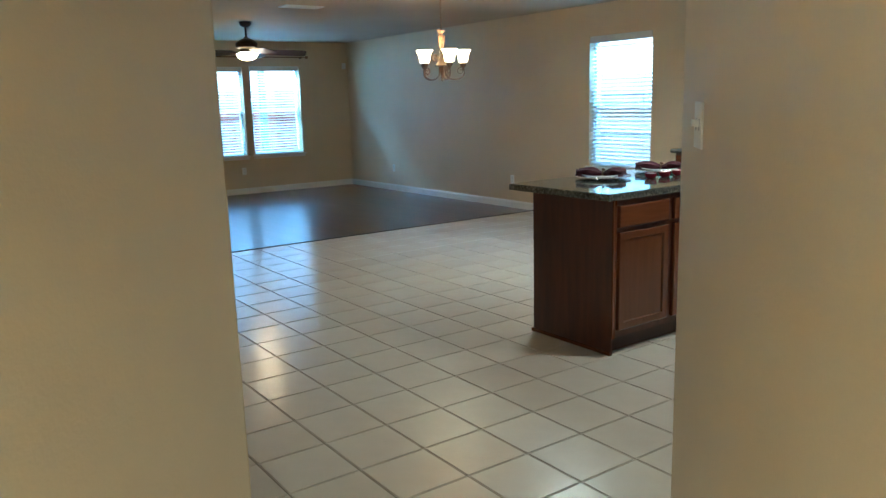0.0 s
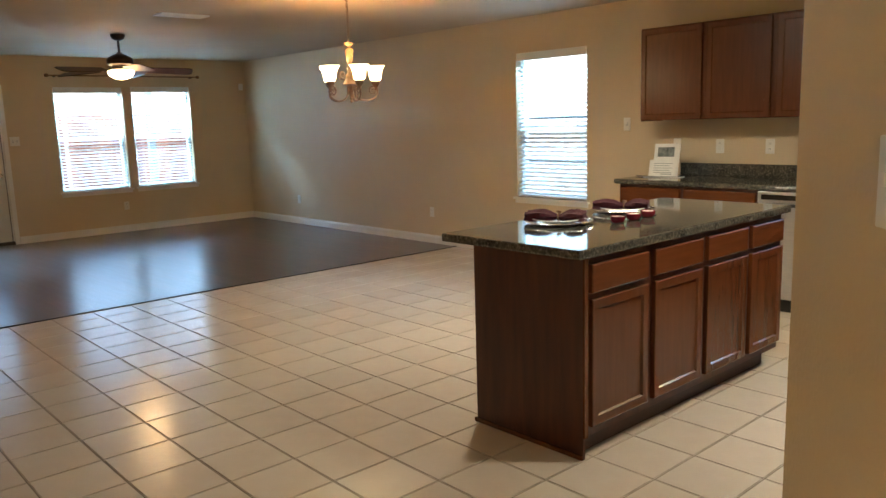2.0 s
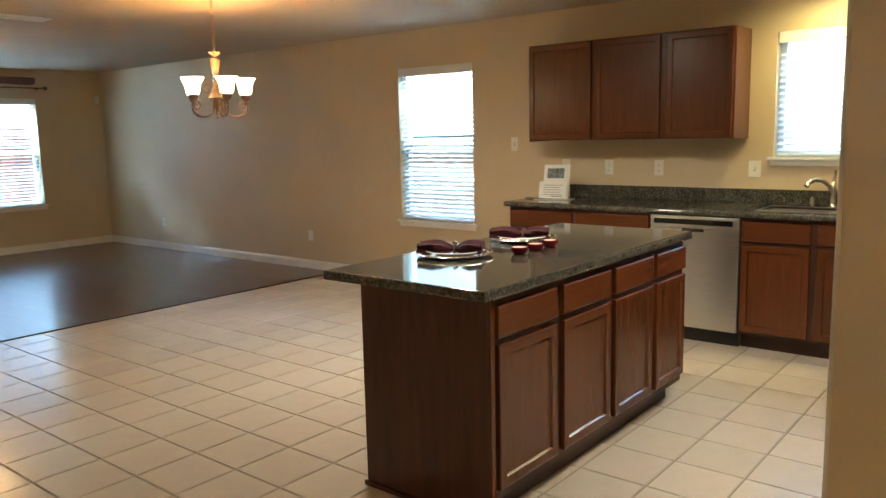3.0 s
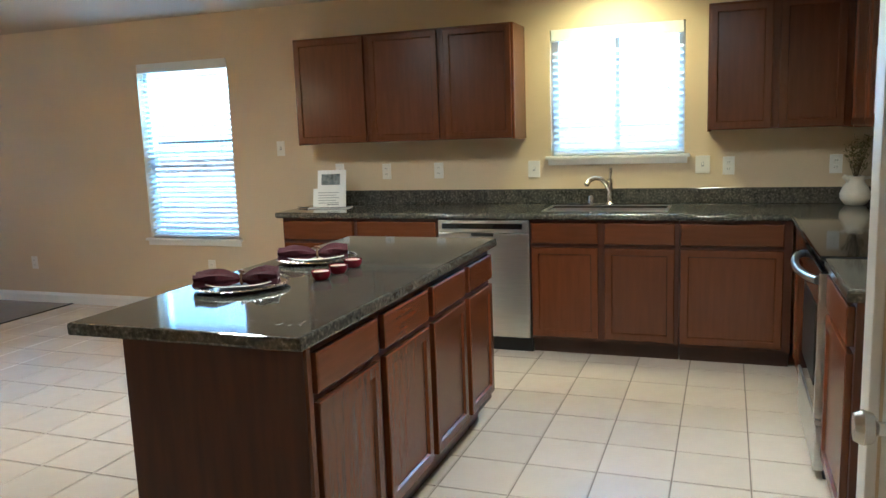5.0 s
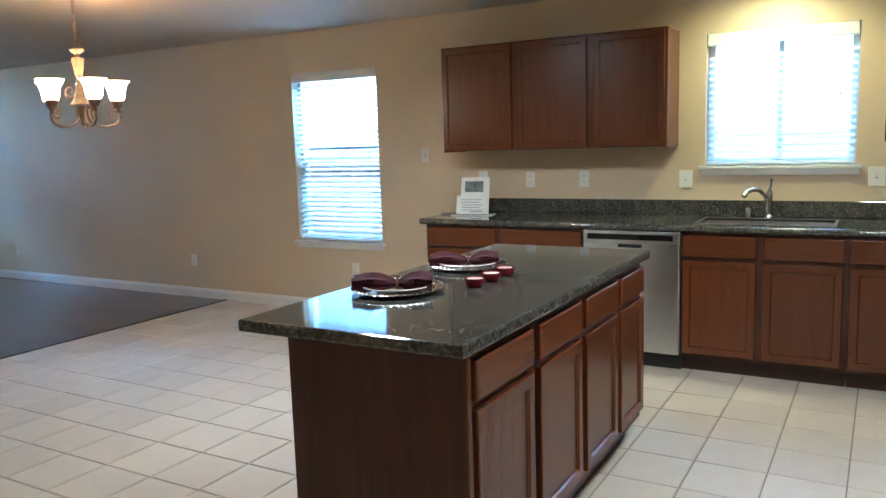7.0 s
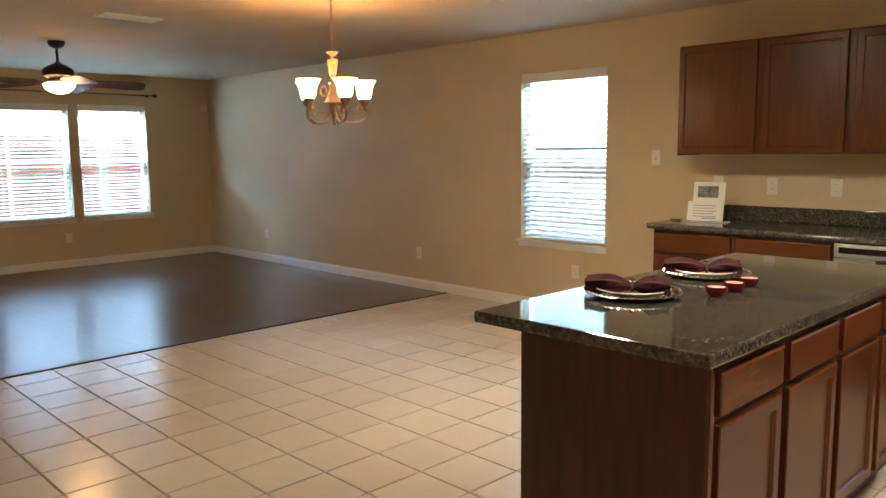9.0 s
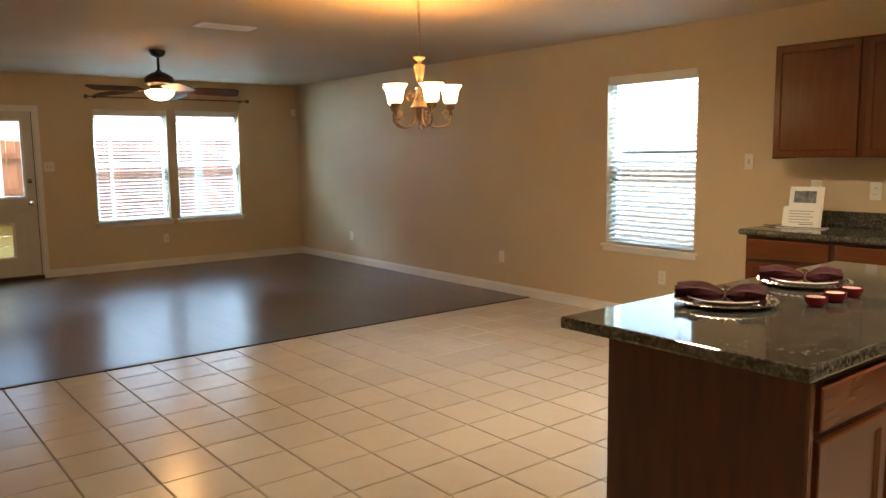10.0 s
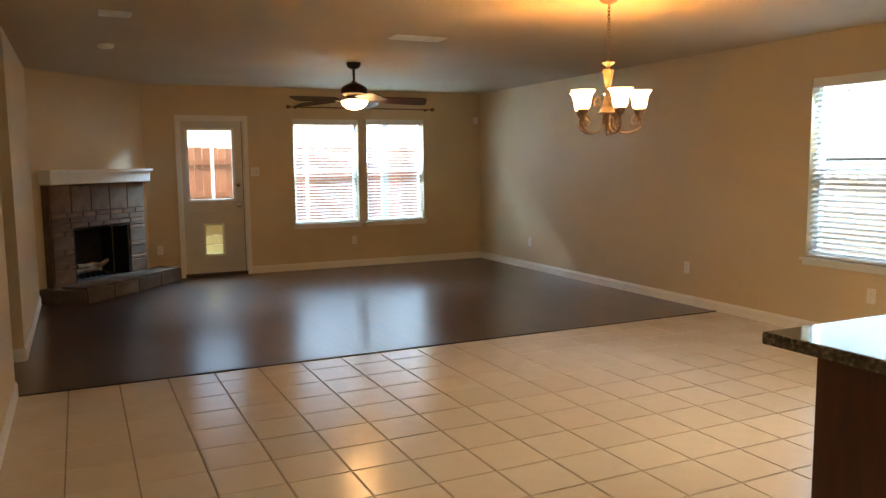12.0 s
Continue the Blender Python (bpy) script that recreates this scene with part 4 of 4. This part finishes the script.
def jug():
    top = thing("pitcher", pose(6.53, 1.318, 0.9155), "cream glazed pottery pitcher holding dried stems", "pitcher")
    lathe("body", CREAMJUG, top, [(0.045, 0), (0.060, 0.006), (0.083, 0.04), (0.086, 0.07), (0.070, 0.11), (0.048, 0.14), (0.046, 0.155), (0.054, 0.175), (0.050, 0.175), (0.042, 0.155), (0.042, 0.14), (0.001, 0.12)], 28)
    bm = bmesh.new()
    h = Matrix.Rotation(radians(-75), 4, "Z")
    pts = [(0.045, 0, 0.158), (0.085, 0, 0.165), (0.112, 0, 0.145), (0.112, 0, 0.11), (0.098, 0, 0.08), (0.08, 0, 0.06)]
    add_tube(bm, [h @ Vector(p) for p in pts], 0.009, 8)
    obj("handle", bm, CREAMJUG, top, smooth=True)
    bm = bmesh.new()
    hs = Matrix.Rotation(radians(105), 4, "Z")
    add_tube(bm, [hs @ Vector(p) for p in ((0.035, 0, 0.150), (0.055, 0, 0.165), (0.072, 0, 0.176))], 0.022, 8, 0.012)
    obj("spout", bm, CREAMJUG, top, smooth=True)
    rnd = random.Random(5)
    st, lf = bmesh.new(), bmesh.new()
    for k in range(26):
        a, lean, ln = rnd.uniform(0, 6.28), rnd.uniform(0.02, 0.16), rnd.uniform(0.08, 0.27)
        p0 = Vector((0, 0, 0.13))
        p1 = Vector((lean * math.cos(a) * 0.5, lean * math.sin(a) * 0.5, 0.16 + ln * 0.5))
        p2 = Vector((lean * math.cos(a), lean * math.sin(a), 0.16 + ln))
        add_tube(st, [p0, p1, p2], 0.0016, 4, 0.0008)
        for j in range(7):
            q = p1.lerp(p2, rnd.uniform(0, 1))
            m = Matrix.Translation(q) @ Euler((rnd.uniform(-1, 1), rnd.uniform(-1, 1), rnd.uniform(0, 6.3))).to_matrix().to_4x4()
            vs = [lf.verts.new(m @ Vector(v)) for v in ((0, 0, 0), (0.016, 0.005, 0.002), (0.034, 0, 0), (0.016, -0.005, 0.002))]
            lf.faces.new(vs)
    obj("dried_stem", st, TWIG, top)
    obj("dried_leaf", lf, DRYLEAF, top)


jug()


def brochure():
    top = thing("brochure_stand", pose(6.34, 4.765, 0.9155, 0, 0, -78), "white printed flyers in an upright display stand", "brochure stand")
    box("base", ACRYLIC, top, -0.155, 0.155, -0.06, 0.06, 0.0, 0.006, 0.002)
    back = pose(0, 0.0, 0.006, -14)
    box("back_sheet", PAPER, top, -0.10, 0.115, 0.0, 0.004, 0.0, 0.275, 0.001, back)
    box("photo", INK, top, -0.07, 0.07, -0.002, -0.0005, 0.165, 0.245, 0, back)
    box("front_sheet", PAPER, top, -0.125, 0.10, -0.022, -0.016, 0.0, 0.135, 0.001, back)
    for k in range(5):
        box("text_line", GREYINK, top, -0.085, 0.07 - 0.02 * (k % 2), -0.0240, -0.0225, 0.025 + k * 0.019, 0.031 + k * 0.019, 0, back)
    box("headline", INK, top, -0.02, 0.07, -0.0240, -0.0225, 0.012, 0.018, 0, back)


brochure()
pen = thing("pen", pose(6.29, 4.92, 0.922, 0, 0, 65), "dark ballpoint pen lying on the counter", "pen")
bm = bmesh.new()
add_tube(bm, [(0, 0, 0), (0.13, 0, 0)], 0.005, 8, 0.003)
obj("barrel", bm, BLACK, pen, smooth=True)


# ---- fireplace ----
FP = pose(1.99, 12.43, 0, 0, 0, 45) @ Matrix.Diagonal((0.907, 0.907, 0.907, 1))  # local x along the slanted wall, local -y into the room


def fireplace():
    top = thing("fireplace", FP, "corner brick fireplace with white mantel and raised hearth", "fireplace")
    x0, x1, fx0, fx1, fz0, fz1 = -1.745, -0.205, -1.43, -0.50, 0.19, 0.845
    bm = bmesh.new()
    for b in ((x0, fx0, 0.0, 1.36), (fx1, x1, 0.0, 1.36), (fx0, fx1, fz1, 1.36), (fx0, fx1, 0.0, fz0 - 0.004)):
        add_box(bm, b[0], b[1], -0.108, -0.003, b[2], b[3])
    obj("mortar_bed", bm, MORTAR, top)
    bm = bmesh.new()
    add_box(bm, fx0, fx1, 0.36, 0.38, fz0 - 0.02, fz1 + 0.02)
    for sx in (fx0 - 0.02, fx1):
        add_box(bm, sx, sx + 0.02, 0.151, 0.36, fz0 - 0.02, fz1 + 0.02)
    add_box(bm, fx0, fx1, 0.151, 0.36, fz0 - 0.02, fz0)
    add_box(bm, fx0, fx1, 0.151, 0.36, fz1, fz1 + 0.02)
    add_box(bm, fx0 + 0.001, fx1 - 0.001, -0.10, 0.15, fz0 + 0.0005, fz0 + 0.004)
    for sx in (fx0 + 0.001, fx1 - 0.005):
        add_box(bm, sx, sx + 0.004, -0.10, 0.15, fz0 + 0.004, fz1 - 0.004)
    add_box(bm, fx0 + 0.001, fx1 - 0.001, -0.10, 0.15, fz1 - 0.005, fz1 - 0.001)
    obj("firebox_back", bm, SOOT, top)
    bm = bmesh.new()
    for b in ((fx0 - 0.0, fx1, fz1 - 0.03, fz1), (fx0, fx0 + 0.03, fz0, fz1 - 0.03), (fx1 - 0.03, fx1, fz0, fz1 - 0.03)):
        add_box(bm, b[0], b[1], -0.118, -0.105, b[2], b[3], 0.002)
    obj("firebox_frame", bm, BLACK, top)
    rnd = random.Random(3)
    for k in range(4):
        bm = bmesh.new()
        xa, z = -1.30 + 0.12 * k, fz0 + 0.10 + 0.05 * (k % 2)
        add_tube(bm, [(xa, 0.10, z), (xa + 0.13, 0.08, z + rnd.uniform(-0.02, 0.03)), (xa + 0.26, 0.10, z + rnd.uniform(-0.03, 0.04))], 0.034, 9, 0.026)
        obj("log", bm, LOG, top, smooth=True)
    bm = bmesh.new()
    for k in range(7):
        add_box(bm, -1.33 + k * 0.09, -1.32 + k * 0.09, 0.03, 0.15, fz0 + 0.002, fz0 + 0.07)
    add_box(bm, -1.35, -0.76, 0.085, 0.095, fz0 + 0.055, fz0 + 0.07)
    obj("log_grate", bm, BLACK, top)
    man = bmesh.new()
    add_box(man, -1.80, -0.11, -0.22, -0.003, 1.505, 1.54, 0.006)
    add_box(man, -1.775, -0.135, -0.19, -0.003, 1.375, 1.505, 0.004)
    obj("mantel", man, TRIM, top)
    # hearth base, poured to the corner
    inv = FP.inverted()
    ring = [(0.805, 11.23), (1.244, 10.935), (2.322, 12.21), (2.322, 12.425), (2.0, 12.425)]
    loc = [(inv @ Vector((x, y, 0))) for x, y in ring]
    bm = bmesh.new()
    add_prism(bm, [(v.x, v.y) for v in loc] + [(-1.84, -0.004)], 0.001, 0.170)
    obj("hearth_core", bm, MORTAR, top)
    shapes = {}

    def brick(name, m, lx, lz, ly=0.02, mat=BRICK):
        key = (round(lx, 3), round(lz, 3), round(ly, 3), mat.name)
        if key not in shapes:
            bm = bmesh.new()
            add_box(bm, -lx / 2, lx / 2, -ly, 0.0, -lz / 2, lz / 2)
            bmesh.ops.bevel(bm, geom=bm.edges[:], offset=0.004, segments=1, affect="EDGES")
            shapes[key] = obj(name, bm, mat, top, m)
            return
        o = new(name, shapes[key].data)
        o.parent, o.matrix_basis = top, m

    J = 0.009

    def course(a, b, z, h, length, mat):
        cnt = max(1, round((b - a) / length))
        cuts = [a] + sorted(a + (b - a) * (k + rnd.uniform(-0.2, 0.2)) / cnt for k in range(1, cnt)) + [b]
        for s, e in zip(cuts, cuts[1:]):
            brick("brick", pose((s + e) / 2, -0.1085 - rnd.uniform(0, 0.012), z + h / 2), e - s - J, h - J, mat=mat)

    # tall split stones between thin dark courses beside the firebox
    z, k = 0.20, 0
    while z < fz1 - 0.02:
        h = (0.165, 0.052, 0.125, 0.055)[k % 4]
        h = min(h, fz1 - z)
        mat = BRICK if k % 2 else STONE
        course(x0, fx0, z, h, 0.33 if k % 2 == 0 else 0.2, mat)
        course(fx1, x1, z, h, 0.33 if k % 2 == 0 else 0.2, mat)
        z += h
        k += 1
    # lintel courses, then broad upright slabs under the mantel
    for h, length, mat in ((0.062, 0.24, BRICK), (0.068, 0.30, STONE), (0.06, 0.21, BRICK)):
        course(x0, x1, z, h, length, mat)
        z += h
    n = 5
    wd = (x1 - x0) / n
    for k in range(n):
        brick("brick", pose(x0 + (k + 0.5) * wd, -0.1085 - rnd.uniform(0, 0.008), (z + 1.365) / 2), wd - J, 1.365 - z - J, mat=STONE if k % 3 else BRICK)
    for (ax, ay), (bx, by) in (((0.805, 11.23), (1.244, 10.935)), ((1.244, 10.935), (2.322, 12.21))):
        a3, b3 = inv @ Vector((ax, ay, 0)), inv @ Vector((bx, by, 0))
        d = b3 - a3
        ang = math.degrees(math.atan2(d.y, d.x))
        cnt = max(1, round(d.length / 0.46))
        for k in range(cnt):
            p = a3 + d * ((k + 0.5) / cnt)
            brick("brick", pose(p.x, p.y, 0.086, 0, 0, ang), d.length / cnt - J, 0.158, mat=STONE)
    # hearth cap slabs along the front
    a3, b3 = inv @ Vector((1.244, 10.935, 0)), inv @ Vector((2.322, 12.21, 0))
    d = b3 - a3
    ang = math.degrees(math.atan2(d.y, d.x))
    cnt = 5
    for k in range(cnt):
        p = a3 + d * ((k + 0.5) / cnt)
        brick("brick", pose(p.x, p.y, 0.187, 0, 0, ang) @ pose(0, 0.335, 0), d.length / cnt - J, 0.03, 0.35, STONE)


fireplace()


# ---- outside ----
def fence(name, p0, p1, mat, height, label):
    d = Vector(p1) - Vector(p0)
    top = thing(name, pose(p0[0], p0[1], -0.118, 0, 0, math.degrees(math.atan2(d.y, d.x))), label, "fence")
    bm = bmesh.new()
    for z in (0.35, 0.95, 1.55):
        add_box(bm, 0, d.length, -0.045, -0.005, z, z + 0.09)
    obj("rail", bm, mat, top)
    bm = bmesh.new()
    add_prism(bm, [(0.001, 0), (0.139, 0), (0.139, 0.02), (0.001, 0.02)], 0.02, height)
    bd = obj("board", bm, mat, top)
    for k in range(int(d.length / 0.145)):
        o = bd if k == 0 else new("board", bd.data)
        o.parent, o.matrix_basis = top, pose(k * 0.145, random.uniform(0, 0.006), random.uniform(-0.015, 0.015))
    return top


fence("back_fence", (-3.0, 17.4), (10.2, 17.4), FENCE, 1.87, "sunlit reddish cedar board fence behind the house")
fence("side_fence", (9.3, 17.2), (9.3, -1.0), FENCESHADE, 1.85, "board fence beside the house, its shade put in as pale grey")
for x, y, h, w in ((5.305, 17.1, 1.93, 0.05), (3.514, 17.1, 1.93, 0.05)):
    p = box("fence_post", POST, None, -w / 2, w / 2, -w / 2, w / 2, 0, h, 0.005, pose(x, y, -0.118))
    tagged(p, "white metal fence post in the sun", "post", "white fence posts")
# Post stands in shade; the bluish dimness is put into its colour.
PATIOPOST = material("shaded_post_grey_blue", (0.22, 0.27, 0.32), 0.6, colour2=(0.18, 0.22, 0.27), scale=5)
p = box("patio_post", PATIOPOST, None, -0.055, 0.055, -0.055, 0.055, 0, 3.4, 0.006, pose(6.01, 14.7, -0.118))
tagged(p, "tall patio post behind the house, its shade put in as grey-blue", "post")

# ---- transition strip, planks and tiles ----
bm = bmesh.new()
add_box(bm, -0.99, XE - 0.001, 7.645, 7.685, -0.004, 0.007, 0.003)
tagged(obj("trim_floor_transition", bm, THRESH), "dark metal strip where wood meets tile", "trim", kind="structure")

bm = bmesh.new()
add_box(bm, -0.99, XE - 0.001, 7.68, YN + 0.02, -0.006, -0.003)
obj("plank_underlay", bm, THRESH, floor)

PW, PL = 0.127, 1.22
bm = bmesh.new()
add_box(bm, 0.0, PW, 0.0, PL, -0.0045, 0.0)
first = None
rnd = random.Random(11)
y0f, y1f = 7.685, YN + 0.02
far = bmesh.new()
count = 0
cols = int((XE + 1.0) / PW) + 1
for i in range(cols):
    x = XE - (i + 1) * PW
    if x < -1.0:
        break
    y = y0f - rnd.uniform(0.1, 1.1)
    while y < y1f:
        a, b = max(y, y0f), min(y + PL, y1f)
        if b - a > 0.05:
            near = x > 0.45 and count < 290
            if near:
                if first is None:
                    first = obj("plank", bm, PLANK, floor)
                    o = first
                else:
                    o = new("plank", first.data)
                    o.parent = floor
                o.matrix_basis = Matrix.LocRotScale((x, a, 0.0), None, (1, (b - a) / PL, 1))
                count += 1
            else:
                add_box(far, x + 0.001, x + PW - 0.001, a + 0.001, b - 0.001, -0.0045, 0.0)
        y += PL
tagged(obj("far_planks", far, PLANK, floor), kind="stuff")

TP = 0.304
TX0, TY0 = TILE_X, 1.928
bm = bmesh.new()
g = 0.0032
add_box(bm, g, TP - g, g, TP - g, -0.0048, 0.0)
bmesh.ops.bevel(bm, geom=[e for e in bm.edges if all(v.co.z > -0.001 for v in e.verts)], offset=0.003, segments=2, affect="EDGES")
first = None
rest = bmesh.new()
count = 0
for i in range(-14, 19):
    for j in range(-14, 20):
        x, y = TX0 + i * TP, TY0 + j * TP
        if x + TP < -2.2 or y + TP < -2.0:
            continue
        xa, xb, ya, yb = max(x, -2.2), min(x + TP, XE + 0.02), max(y, -2.0), min(y + TP, 7.644)
        if xb - xa < 0.02 or yb - ya < 0.02:
            continue
        if x > 0.45 and 1.4 < y < 6.3 and count < 300:
            if first is None:
                first = obj("tile", bm, TILE, floor)
                o = first
            else:
                o = new("tile", first.data)
                o.parent = floor
            o.matrix_basis = Matrix.LocRotScale((xa, ya, rnd.uniform(-0.0004, 0.0004)), None, ((xb - xa) / TP, (yb - ya) / TP, 1))
            count += 1
        else:
            add_box(rest, xa + g, xb - g, ya + g, yb - g, -0.0048, 0.0)
bmesh.ops.bevel(rest, geom=[e for e in rest.edges if all(v.co.z > -0.001 for v in e.verts)], offset=0.003, segments=1, affect="EDGES")
tagged(obj("far_tiles", rest, TILE, floor), kind="stuff")
